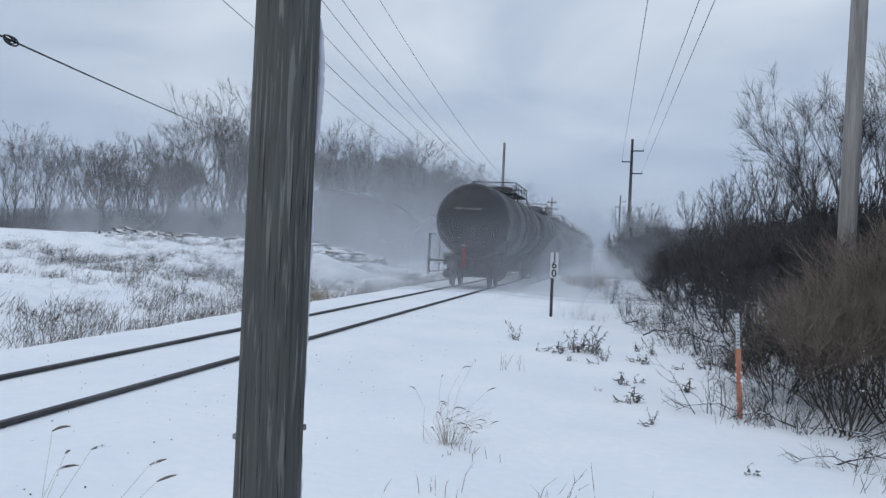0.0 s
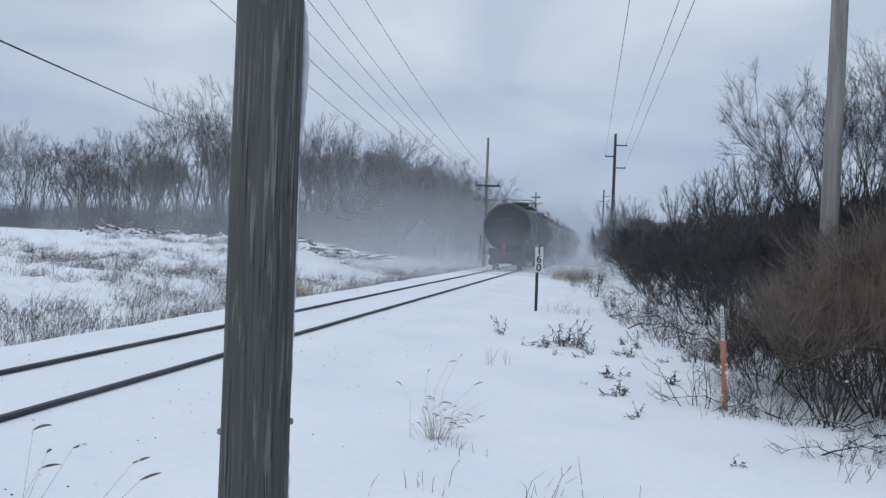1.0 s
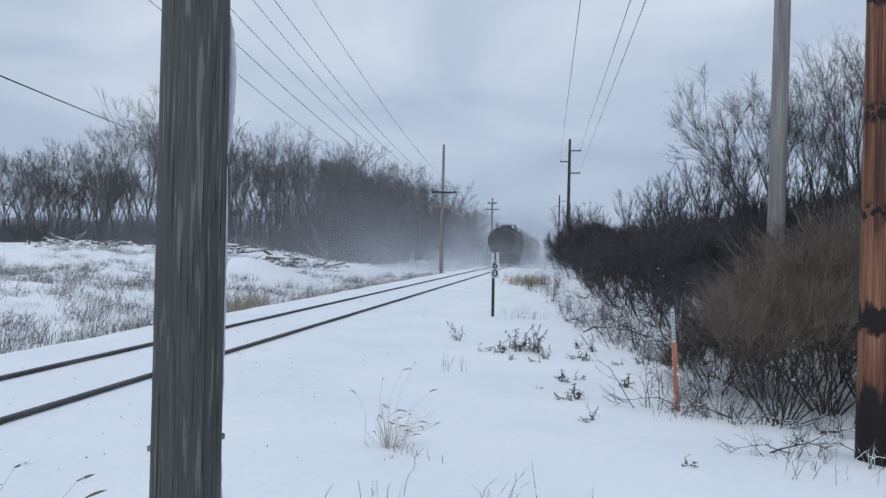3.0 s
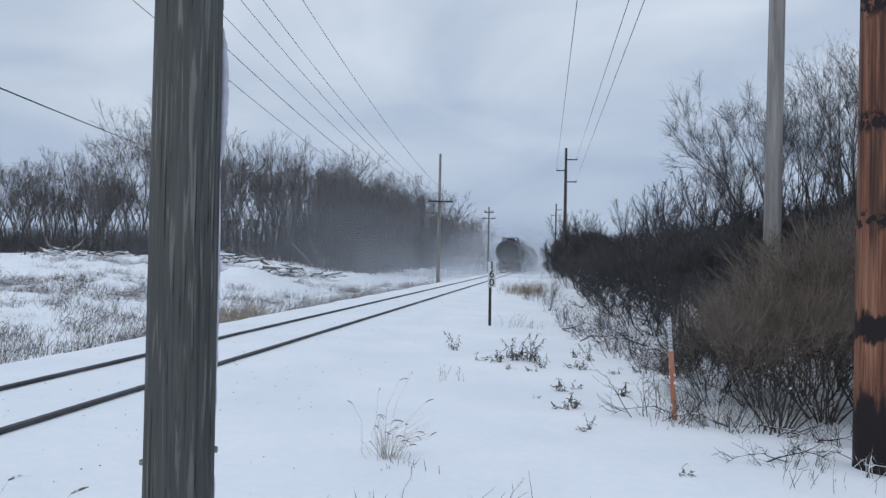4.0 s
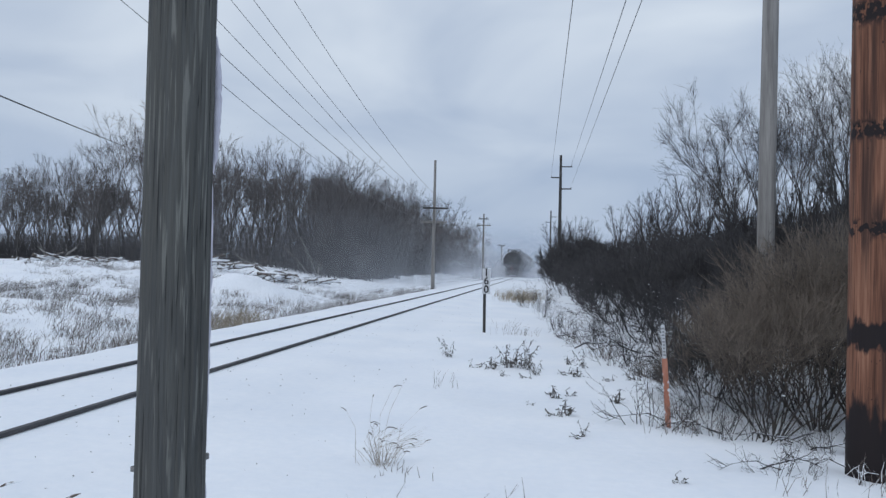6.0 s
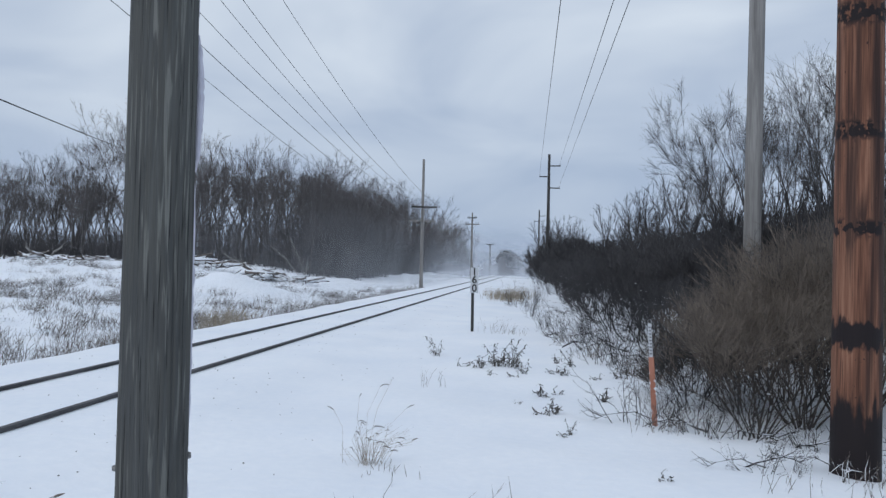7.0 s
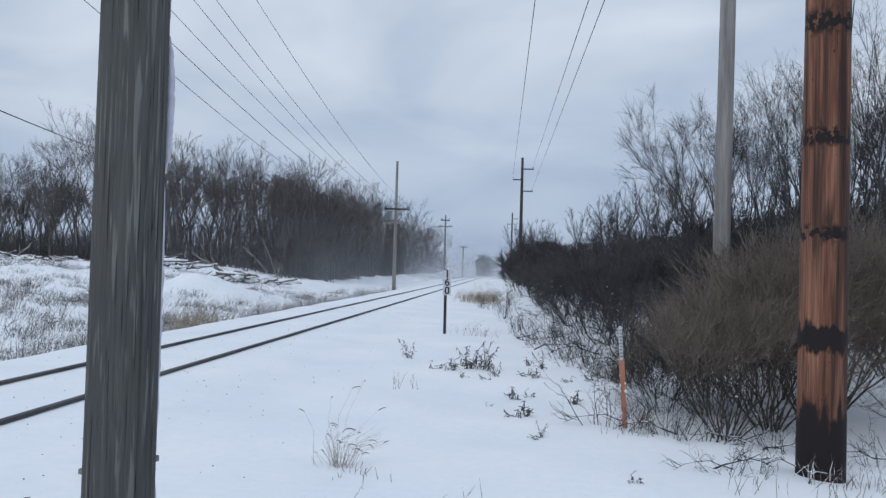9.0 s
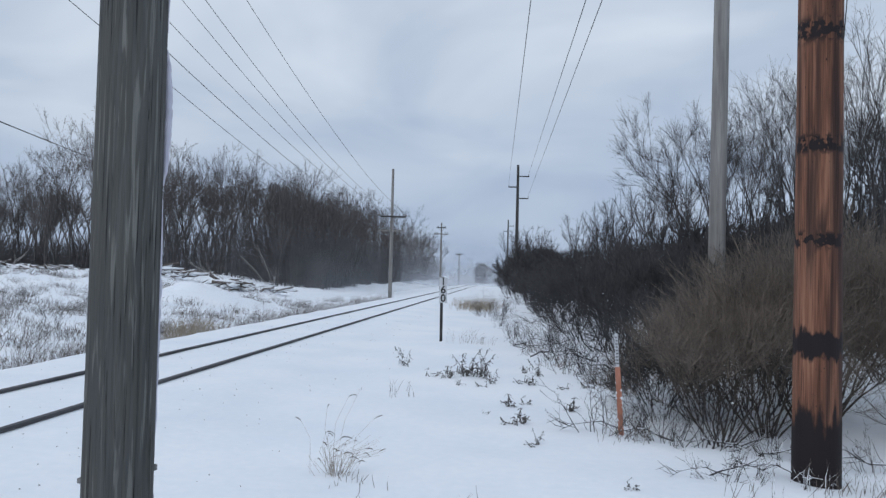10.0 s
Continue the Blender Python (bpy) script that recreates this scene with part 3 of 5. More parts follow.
def build_marker_stake():
    stake = new("marker_stake")
    stake.location = (1.335, 9.42, -0.05)
    stake.rotation_euler = (0, radians(-4.0), 0)
    tagged(stake, "faded orange cable marker stake with white printed top", "marker stake")
    s = Shape()
    for lo, hi in ((-0.2, 0.80),):
        s.box((-0.028, -0.008, lo), (0.028, 0.008, hi))
        s.box((-0.028, -0.016, lo), (-0.020, -0.0085, hi - 0.01))
        s.box((0.020, -0.016, lo), (0.028, -0.0085, hi - 0.01))
    part("blade", s, ORANGE, stake)
    t = Shape()
    t.box((-0.019, -0.007, 0.80), (0.019, 0.007, 1.17))
    part("top_plate", t, PLATE, stake, "white printed top section")
    for i in range(9):
        k = Shape()
        z = 0.83 + 0.036 * i
        k.box((-0.014 + 0.005 * (i % 2), -0.0105, z), (0.012, -0.0075, z + 0.018))
        part("print_bar", k, GREY_PAINT, stake, "dark bars of unreadable print")
    s = Shape()
    rng = random.Random(3)
    for _ in range(10):
        s.blob((rng.choice((-0.028, 0.028)), -0.01, rng.uniform(0.1, 0.7)), rng.uniform(0.008, 0.018), rng, 2.0)
    part("lodged_snow", s, SNOW_CLUMP, stake)["kind"] = "stuff"


build_marker_stake()


# ---- bare trees and shrubs ----
def grow(limbs, twigs, p, d, length, r, level, rng, cfg):
    """One limb and, from it, its side limbs."""
    n = 5 if level == 0 else (4 if level < 2 else (2 if level == 2 else 1))
    pts, rad, q = [p.copy()], [r], p.copy()
    wob = cfg["wobble"] * (0.5 if level == 0 else 1.0)
    for i in range(1, n + 1):
        d = (d + Vector((rng.gauss(0, wob), rng.gauss(0, wob), rng.gauss(0, wob * 0.6) + cfg["lift"]))).normalized()
        q = q + d * (length / n)
        pts.append(q.copy())
        rad.append(r * (1 - (0.72 if level < 3 else 0.6) * i / n))
    (limbs if level < 2 else twigs).tube(pts, rad, 6 if level == 0 else (4 if level == 1 else 3))
    if level >= cfg["levels"]:
        return
    count = cfg["kids"][level]
    for k in range(count):
        t = cfg["from"] + (1 - cfg["from"]) * (k + rng.random()) / count if level == 0 else 0.25 + 0.75 * (k + rng.random()) / count
        i = min(n - 1, int(t * n))
        at = pts[i].lerp(pts[i + 1], t * n - i)
        a = rng.uniform(0, 2 * math.pi)
        side = d.cross(Vector((math.cos(a), math.sin(a), 0.3)))
        side = side.normalized() if side.length > 1e-3 else Vector((1, 0, 0))
        spread = rng.uniform(*cfg["spread"])
        kd = (d * math.cos(spread) + side * math.sin(spread)).normalized()
        grow(limbs, twigs, at, kd, length * rng.uniform(*(cfg["first"] if level == 0 else cfg["shrink"])) * (1 - cfg["taper"] * t), max(rad[i] * cfg["keep"], cfg["thin"]), level + 1, rng, cfg)


def fork(limbs, twigs, p, d, length, r, level, rng, cfg):
    """One limb that ends in a fork, with fine twigs along the outer limbs."""
    n = 3 if level < 2 else 2
    pts, rad, q = [p.copy()], [r], p.copy()
    for i in range(1, n + 1):
        w = cfg["wobble"]
        d = (d + Vector((rng.gauss(0, w), rng.gauss(0, w), rng.gauss(0, w * 0.5) + cfg["lift"]))).normalized()
        q = q + d * (length / n)
        pts.append(q.copy())
        rad.append(max(cfg["thin"], r * (1 - 0.32 * i / n)))
    (limbs if level < 3 else twigs).tube(pts, rad, 6 if level == 0 else (4 if level < 3 else 3))
    if level >= cfg["bare"]:
        for _ in range(cfg["twigs"] + (2 if level == cfg["levels"] else 0)):
            t = rng.random() if level < cfg["levels"] else rng.random() ** 0.6
            i = min(n - 1, int(t * n))
            at = pts[i].lerp(pts[i + 1], t * n - i)
            o = (d * rng.uniform(0.5, 1.2) + Vector((rng.gauss(0, 0.5), rng.gauss(0, 0.5), rng.gauss(0.15, 0.4)))).normalized()
            L = cfg["twig"] * rng.uniform(0.45, 1.2)
            tip = at + o * L + Vector((0, 0, 0.08 * L))
            twigs.tube([at, tip], [cfg["thin"], cfg["thin"] * 0.5], 3)
            for _ in range(cfg["sub"]):
                b = at.lerp(tip, rng.uniform(0.25, 0.8))
                o2 = (o + Vector((rng.gauss(0, 0.6), rng.gauss(0, 0.6), rng.gauss(0.1, 0.4)))).normalized()
                twigs.tube([b, b + o2 * L * rng.uniform(0.35, 0.65)], [cfg["thin"] * 0.75, cfg["thin"] * 0.4], 3)
    if level >= cfg["levels"]:
        return
    kids = 3 if rng.random() < cfg["three"] else 2
    turn = rng.uniform(0, 2 * math.pi)
    ax = d.cross(Vector((0.3, 0.2, 0.9)))
    ax = ax.normalized() if ax.length > 0.05 else Vector((1, 0, 0))
    ay = d.cross(ax)
    for k in range(kids):
        a = turn + 2 * math.pi * k / kids + rng.gauss(0, 0.3)
        sp = rng.uniform(*cfg["spread"]) * (0.6 if k == 0 else 1.0)
        kd = d * math.cos(sp) + (ax * math.cos(a) + ay * math.sin(a)) * math.sin(sp)
        fork(limbs, twigs, q, kd.normalized(), length * rng.uniform(*cfg["shrink"]), rad[-1] * (0.85 if k == 0 else 0.68), level + 1, rng, cfg)


def make_tree(height, seed, label, group, bark=BARK, twig=TWIG, trunk=0.31, spread=(0.18, 0.48), thin=0.010, stems=1, girth=0.0115, levels=4, three=0.5, twigs=3, sub=1, fine=0.065, bare=1, lift=0.03):
    tree = new("tree")
    tagged(tree, label, "tree", group)
    rng = random.Random(seed)
    limbs, spray = Shape(), Shape()
    cfg = {"wobble": 0.10, "lift": lift, "levels": levels, "three": three, "spread": spread, "shrink": (0.55, 0.92), "thin": thin, "twigs": twigs, "sub": sub, "twig": height * fine, "bare": bare}
    for k in range(stems):
        a = rng.uniform(0, 6.28)
        o = Vector((math.cos(a), math.sin(a), 0)) * (0.25 * (stems > 1))
        d = Vector((o.x * rng.uniform(0.3, 1.0), o.y * rng.uniform(0.3, 1.0), 1)).normalized()
        fork(limbs, spray, o + Vector((0, 0, -0.3)), d, height * trunk * rng.uniform(0.85, 1.1), height * girth * rng.uniform(0.8, 1.1), 0, rng, cfg)
    part("trunk", limbs, bark, tree)
    part("crown", spray, twig, tree, "bare twigs")["kind"] = "stuff"
    return tree


def build_left_woods():
    label, group = "bare grey deciduous tree in the dense woodland edge", "woodland trees"
    kinds = [make_tree(h, 20 + i, label, group, trunk=tr, stems=st, thin=0.0115, levels=4 if st == 1 else 3, twigs=3 if st == 1 else 4)
             for i, (h, tr, st) in enumerate(((12.4, 0.32, 1), (11.4, 0.36, 2), (12.0, 0.29, 1), (10.4, 0.36, 2), (13.0, 0.34, 1), (11.7, 0.27, 1)))]
    depth = []                                # plainer trees for the depth of the wood
    for i, h in enumerate((11.5, 12.5, 10.8)):
        plain = Shape()
        cfg = {"wobble": 0.10, "lift": 0.06, "levels": 3, "three": 0.6, "spread": (0.14, 0.42), "shrink": (0.6, 0.92), "thin": 0.020, "twigs": 2, "sub": 1, "twig": 1.3, "bare": 0}
        fork(plain, plain, Vector((0, 0, -0.3)), Vector((0, 0, 1)), h * 0.33, h * 0.0115, 0, random.Random(50 + i), cfg)
        depth.append(plain)
    woods = Shape()
    rng = random.Random(77)
    spots = []
    for i in range(92):                       # front facing the field
        t = i / 91
        spots.append((-17.5 - 82 * t + rng.uniform(-0.8, 0.8), 77 + 42 * t + rng.uniform(-1, 8), 0))
    for i in range(66):                       # edge along the track
        t = i / 65
        spots.append((-17.8 - rng.uniform(0, 4) - 2 * t, 77 + 190 * t ** 1.2 + rng.uniform(-2, 2), 0))
    for i in range(66):
        t = rng.random() ** 1.5
        spots.append((-20 - 78 * t, 86 + 42 * t + rng.uniform(4, 18), 1))
    for i in range(34):
        spots.append((-22 - rng.uniform(0, 9), 84 + 150 * rng.random(), 1))
    for i in range(55):                       # depth of the wood behind its edges
        t = rng.random()
        spots.append((-21 - 60 * t, 90 + 34 * t + rng.uniform(0, 14), 1))
    for i in range(40):
        spots.append((-19 - rng.uniform(0, 8), 86 + 110 * rng.random() ** 1.2, 1))
    used = set()
    for i, (x, y, back) in enumerate(spots):
        k = i if i < 6 else rng.randrange(6)
        s = rng.uniform(0.80, 0.97) * (1.05 if y > 84 and x > -26 else 1.0)
        if x < -26:
            s *= 1.08
        else:
            s *= 0.82 if y < 105 else 0.90
        if x > -30 and y > 92:
            s *= 1.0 + 0.06 * smooth01(y, 92, 108) - 0.06 * smooth01(y, 140, 200)
        if -60 < x < -40:
            s *= 1.16
        m = pose(x, y, ground_height(x, y), 0, 0, rng.uniform(0, 360)) @ Matrix.Scale(s, 4)
        if back:
            plain, first = depth[i % 3], len(woods.v)
            woods.v.extend(m @ v for v in plain.v)
            woods.f.extend(tuple(first + a for a in f) for f in plain.f)
            continue
        t = copy_thing(kinds[k], m) if k in used else kinds[k]
        used.add(k)
        t.matrix_basis = m
    tagged(part("woods", woods, TWIG, None), "bare grey trees deep in the leafless wood", "woods", kind="stuff")


build_left_woods()


def build_underbrush():
    """Undergrowth of the woodland: crooked upright stems with side twigs."""
    rng = random.Random(31)
    s = Shape()
    for i in range(11500):
        if i >= 9000:
            t = rng.random()
            x, y = -42 - 58 * t, 88.5 + 30 * t + 10 * rng.random() ** 1.5
        elif i % 2:
            t = rng.random() ** 1.5
            x, y = -17 - 84 * t + rng.uniform(-1, 1), 76 + 43 * t + 16 * rng.random() ** 1.5
        else:
            t = rng.random()
            x, y = -16.6 - 9 * rng.random() ** 1.5 - 3 * t, 75 + 190 * t ** 1.3
        h = rng.uniform(1.4, 4.2) if x < -44 else rng.uniform(1.6, 6.8)
        p = Vector((x, y, ground_height(x, y) - 0.1))
        d = Vector((rng.gauss(0, 0.12), rng.gauss(0, 0.12), 1)).normalized()
        m = p + d * h * 0.5 + Vector((rng.gauss(0, 0.15), rng.gauss(0, 0.15), 0))
        e = m + Vector((d.x + rng.gauss(0, 0.25), d.y + rng.gauss(0, 0.25), 1)).normalized() * h * 0.5
        r = rng.uniform(0.018, 0.04)
        s.tube([p, m, e], [r, r * 0.75, r * 0.35], 3)
        for _ in range(2):
            q = p.lerp(m, rng.random()) if rng.random() < 0.4 else m.lerp(e, rng.random())
            s.tube([q, q + Vector((rng.gauss(0, 0.5), rng.gauss(0, 0.5), rng.uniform(0.2, 0.9))) * h * 0.22], [r * 0.55, r * 0.3], 3)
    tagged(part("underbrush", s, BRUSH, None), "dense dark leafless undergrowth beneath the woodland trees", "underbrush", kind="stuff")


build_underbrush()


def build_right_trees():
    kinds = [make_tree(h, 60 + i, label, "trees behind the shrubs", trunk=tr, spread=sp, thin=th, stems=st, girth=0.0135, bark=DARK_TWIG, twig=DARK_TWIG, levels=lv, twigs=tw, three=0.45, bare=bare, lift=0.055)
             for i, (h, tr, lv, st, sp, th, tw, bare, label) in enumerate((
                 (9.6, 0.24, 6, 1, (0.2, 0.50), 0.0046, 3, 3, "spreading bare dark tree behind the trackside shrubs"),
                 (10.4, 0.29, 5, 1, (0.14, 0.38), 0.0048, 3, 2, "tall bare dark tree behind the trackside shrubs"),
                 (9.8, 0.33, 4, 3, (0.12, 0.36), 0.0048, 4, 2, "bare multi-stemmed dark tree behind the shrubs"),
                 (9.0, 0.29, 3, 3, (0.2, 0.5), 0.011, 5, 1, "distant bare dark tree beyond the hedgerow")))]
    rows = ((9.3, 35, 0.98, 0), (10.6, 34, 0.90, 1), (12.4, 31, 0.88, 2), (9.6, 39, 0.90, 1), (14.5, 33, 1.0, 0), (13.0, 37, 0.98, 1), (16.5, 36, 1.1, 2), (11.6, 27, 0.76, 2),
            (9.2, 63, 1.0, 3), (7.6, 66, 0.92, 3), (11.5, 60, 1.02, 3), (6.3, 70, 0.80, 3), (4.6, 118, 0.82, 3), (2.0, 88, 0.82, 3), (3.1, 81, 0.72, 3), (1.5, 99, 0.85, 3), (2.6, 108, 0.8, 3), (6.5, 125, 0.9, 3), (3.4, 135, 0.8, 3), (5.2, 155, 0.9, 3), (8.6, 50, 0.8, 3), (5.4, 16.2, 0.40, 2),
            (18, 40, 1.0, 3), (20, 44, 1.0, 3), (15.5, 30, 0.9, 3), (12.8, 27.5, 0.82, 1), (14.4, 27, 0.9, 2), (9.2, 41, 0.82, 3), (8.9, 33, 0.62, 1), (10.0, 36, 0.78, 2), (11.2, 37, 0.82, 1), (9.9, 31.5, 0.6, 3), (11.0, 32, 0.72, 1), (12.0, 34, 0.8, 3), (10.6, 29, 0.55, 3),
            (13.4, 30, 0.72, 3), (8.2, 38, 0.55, 3), (10.2, 44, 0.9, 0), (7.6, 29, 0.42, 3), (8.4, 31, 0.48, 3), (9.2, 30, 0.46, 3), (9.0, 34, 0.55, 3), (10.0, 33, 0.56, 3), (10.9, 35, 0.6, 3), (11.6, 31, 0.55, 3), (12.6, 33, 0.62, 3))
    for i, (x, y, s, k) in enumerate(rows):
        s *= 1.08
        m = pose(x, y, ground_height(x, y), 0, 0, 67.0 * i) @ Matrix.Scale(s, 4)
        first = not any(r[3] == k for r in rows[:i])
        t = kinds[k] if first else copy_thing(kinds[k], m)
        t.matrix_basis = m


build_right_trees()


def make_shrub(name, height, width, stems, seed, mat, label, snow=0, group="shrubs", lean=0.6, thick=0.012, kids=(8, 5, 4), base=0.28, thin=0.0026):
    shrub = new(name)
    tagged(shrub, label, "shrub", group)
    rng = random.Random(seed)
    limbs, twigs = Shape(), Shape()
    cfg = {"wobble": 0.2, "lift": 0.07, "levels": 3, "kids": kids, "from": 0.15, "spread": (0.35, 1.0), "shrink": (0.42, 0.68), "thin": thin, "first": (0.42, 0.68), "taper": 0.35, "keep": 0.55}
    for _ in range(stems):
        a, q = rng.uniform(0, 6.28), rng.random() ** 0.6
        o = Vector((math.cos(a), math.sin(a), 0)) * q * width * base
        d = Vector((math.cos(a) * q * lean, math.sin(a) * q * lean, 1)).normalized()
        grow(limbs, twigs, o + Vector((0, 0, -0.1)), d, height * rng.uniform(0.55, 0.95), thick * rng.uniform(0.6, 1.3), 0, rng, cfg)
    part("branchwork", limbs, mat, shrub)["kind"] = "stuff"
    part("twigwork", twigs, mat, shrub, "fine bare twigs")["kind"] = "stuff"
    if snow:
        s = Shape()
        for _ in range(snow):
            p = rng.choice(twigs.v)
            if p.z < height * 0.75:
                s.blob(p, rng.uniform(0.006, 0.020), rng, 0.7)
        part("lodged_snow", s, SNOW_CLUMP, shrub, "snow lodged in the twigs")["kind"] = "stuff"
    return shrub


def make_bush(height, stems, seed, mat, label, group, lean, thin, thick, levels, twigs, sub, base=0.14, snow=0, bare=1, lift=0.05):
    """A bush of stems that fan out from one foot and fork into fine twigs."""
    bush = new("shrub")
    tagged(bush, label, "shrub", group)
    rng = random.Random(seed)
    limbs, spray = Shape(), Shape()
    cfg = {"wobble": 0.14, "lift": lift, "levels": levels, "three": 0.45, "spread": (0.22, 0.6), "shrink": (0.70, 0.95), "thin": thin, "twigs": twigs, "sub": sub, "twig": height * 0.13, "bare": bare}
    for k in range(stems):
        a, q = 2.4 * k + rng.uniform(-0.4, 0.4), math.sqrt((k + 0.5) / stems)
        o = Vector((math.cos(a), math.sin(a), 0)) * q * base * height
        d = Vector((math.cos(a) * q * lean, math.sin(a) * q * lean, 1)).normalized()
        fork(limbs, spray, o + Vector((0, 0, -0.12)), d, height * (0.33 if levels < 4 else 0.27) * rng.uniform(0.75, 1.1), thick * rng.uniform(0.6, 1.3), 0, rng, cfg)
    part("branchwork", limbs, SHADED_BROWN_STEM if mat is TAN_TWIG else mat, bush)["kind"] = "stuff"
    part("twigwork", spray, mat, bush, "fine bare twigs")["kind"] = "stuff"
    if snow:
        s = Shape()
        for _ in range(snow):
            i = rng.randrange(len(spray.v) - 3)
            p = spray.v[i]
            if p.z < height * 0.7:
                s.blob(p, rng.uniform(0.006, 0.018), rng, 0.7)
        part("lodged_snow", s, SNOW_CLUMP, bush, "snow lodged in the twigs")["kind"] = "stuff"
    return bush


def build_shrubs():
    tan = make_bush(2.6, 16, 5, TAN_TWIG, "large tan-brown leafless shrub growing from the snow", "tan shrubs", 0.85, 0.0027, 0.016, 4, 3, 1, base=0.05, bare=1, lift=0.06)
    tan.matrix_basis = pose(2.62, 10.2, ground_height(2.62, 10.2)) @ Matrix.Scale(0.74, 4)
    for x, y, s, turn in ((4.1, 11.4, 1.15, 100), (5.1, 10.4, 0.70, 210), (3.35, 10.9, 0.85, 20), (5.9, 12.3, 0.9, 60)):
        m = pose(x, y, ground_height(x, y), 0, 0, turn) @ Matrix.Scale(s, 4)
        copy_thing(tan, m).matrix_basis = m
    dark, group = "dense dark leafless shrub with snow caught in its twigs", "hedgerow shrubs"
    kinds = [make_bush(2.75, 11, 40 + i, DARK_TWIG, dark, group, 0.95, 0.0055, 0.02, 4, 2, 1, base=0.2, snow=170) for i in range(3)]
    kinds.append(make_bush(2.75, 11, 48, DARK_TWIG, dark, group, 1.0, 0.0115, 0.022, 3, 3, 1, base=0.22, snow=40))
    rows = ((2.9, 14.8, 0.76), (4.4, 14.5, 0.74), (2.7, 17.2, 0.82), (1.9, 60, 1.25), (4.0, 17.6, 0.88), (2.5, 20.0, 0.78), (3.7, 21, 0.92), (2.3, 23.5, 0.82), (3.6, 25, 0.98), (2.2, 27.5, 0.80),
            (2.0, 32, 0.86), (3.7, 31, 1.04), (2.1, 37, 0.88), (3.8, 39, 1.1), (1.9, 43, 0.96), (3.5, 47, 1.25), (1.7, 52, 1.1), (3.4, 58, 1.35), (1.9, 74, 1.2), (2.1, 88, 1.35), (3.3, 70, 1.45), (2.4, 105, 1.6),
            (5.7, 18, 1.0), (5.7, 23, 1.08), (5.6, 29, 1.18), (7.6, 21, 1.05), (7.0, 15.5, 0.9), (8.8, 18, 1.0), (6.6, 36, 1.25), (1.9, 125, 1.35), (2.4, 150, 1.5), (10, 22, 1.05), (8.2, 27, 1.1),
            # the small shrubs at y 11 to 13 are added to darken the tan shrub's gaps
            (3.1, 12.7, 0.55), (2.3, 12.4, 0.42), (4.1, 12.9, 0.62), (0.7, 64, 0.8), (0.7, 82, 0.8), (8.6, 28, 1.3), (10.0, 29.5, 1.4), (11.6, 30.5, 1.45), (9.3, 32.5, 1.5), (13.2, 29.5, 1.4), (7.9, 33, 1.3), (2.75, 11.5, 0.5), (3.5, 12.0, 0.6), (2.1, 11.4, 0.36))
    for i, (x, y, s) in enumerate(rows):
        m = pose(x, y, ground_height(x, y), 0, 0, 83.0 * i) @ Matrix.Diagonal((s, s, s * (0.88 + 0.24 * (i * 0.618 % 1)), 1))
        k = i if i < 4 else (3 if y > 34 or x > 5 else i % 3)
        t = kinds[k] if i < 4 else copy_thing(kinds[k], m)
        t.matrix_basis = m
    low = make_shrub("shrub", 0.75, 0.8, 9, 71, DARK_TWIG, "low sprawling leafless bush at the snow's edge", 3, "low bushes", 1.2, 0.006, (4, 2, 1))
    low.matrix_basis = pose(1.1, 9.35, 0)
    for x, y, s in ((1.75, 9.0, 0.9), (2.1, 9.1, 1.0), (0.85, 18.6, 1.0), (0.6, 20.5, 1.1), (0.35, 23, 1.0), (-0.55, 36, 1.6), (-0.2, 33, 1.3), (-0.9, 38, 1.4), (1.5, 13.2, 0.8), (1.15, 15.2, 0.9),
                    (1.95, 7.5, 0.55), (2.25, 7.6, 0.4), (3.7, 8.6, 0.6), (0.5, 24.5, 1.0), (-0.15, 29, 1.1), (4.1, 8.2, 0.45), (-0.1, 41, 1.6), (2.9, 9.1, 0.8), (2.0, 10.2, 0.9), (1.55, 9.7, 0.8), (2.9, 11.6, 1.5), (1.95, 13.6, 1.3), (1.6, 15.6, 1.4), (1.4, 17.4, 1.4), (1.2, 19.4, 1.3), (0.95, 21.6, 1.3), (2.3, 12.6, 1.5), (-9.7, 21.0, 1.3), (-9.9, 22.6, 1.4), (-10.4, 24.2, 1.3), (-10.2, 27.5, 1.2), (-9.8, 31.5, 1.2),
                    (-12.5, 27, 1.1), (-14.2, 29.5, 1.2), (-16.0, 31, 1.1), (-18.4, 30.5, 1.2), (-20.5, 32.5, 1.3), (-22.8, 31, 1.2), (-15.0, 26.5, 0.9), (-17.6, 27.6, 1.0), (-13.4, 24, 0.9), (-21.6, 36, 1.1), (-25.5, 33.5, 1.2), (-9.4, 38, 1.0), (-10.0, 44, 1.1)):
        m = pose(x, y, ground_height(x, y), 0, 0, x * 300) @ Matrix.Scale(s, 4)
        copy_thing(low, m).matrix_basis = m


build_shrubs()


# ---- grasses and weeds ----
def blades(s, rng, x, y, count, height, spread, lean=0.3, r=0.004):
    for _ in range(count):
        px, py = x + rng.gauss(0, spread), y + rng.gauss(0, spread)
        p = Vector((px, py, ground_height(px, py) - 0.03))
        h = height * rng.uniform(0.5, 1.1)
        d = Vector((rng.gauss(0.1, lean), rng.gauss(0, lean), 1)).normalized()
        m = p + d * h * 0.6
        e = m + (d + Vector((rng.gauss(0.2, 0.4), rng.gauss(0, 0.4), -0.2))).normalized() * h * 0.4
        s.tube([p, m, e], [r, r * 0.8, r * 0.3], 3)


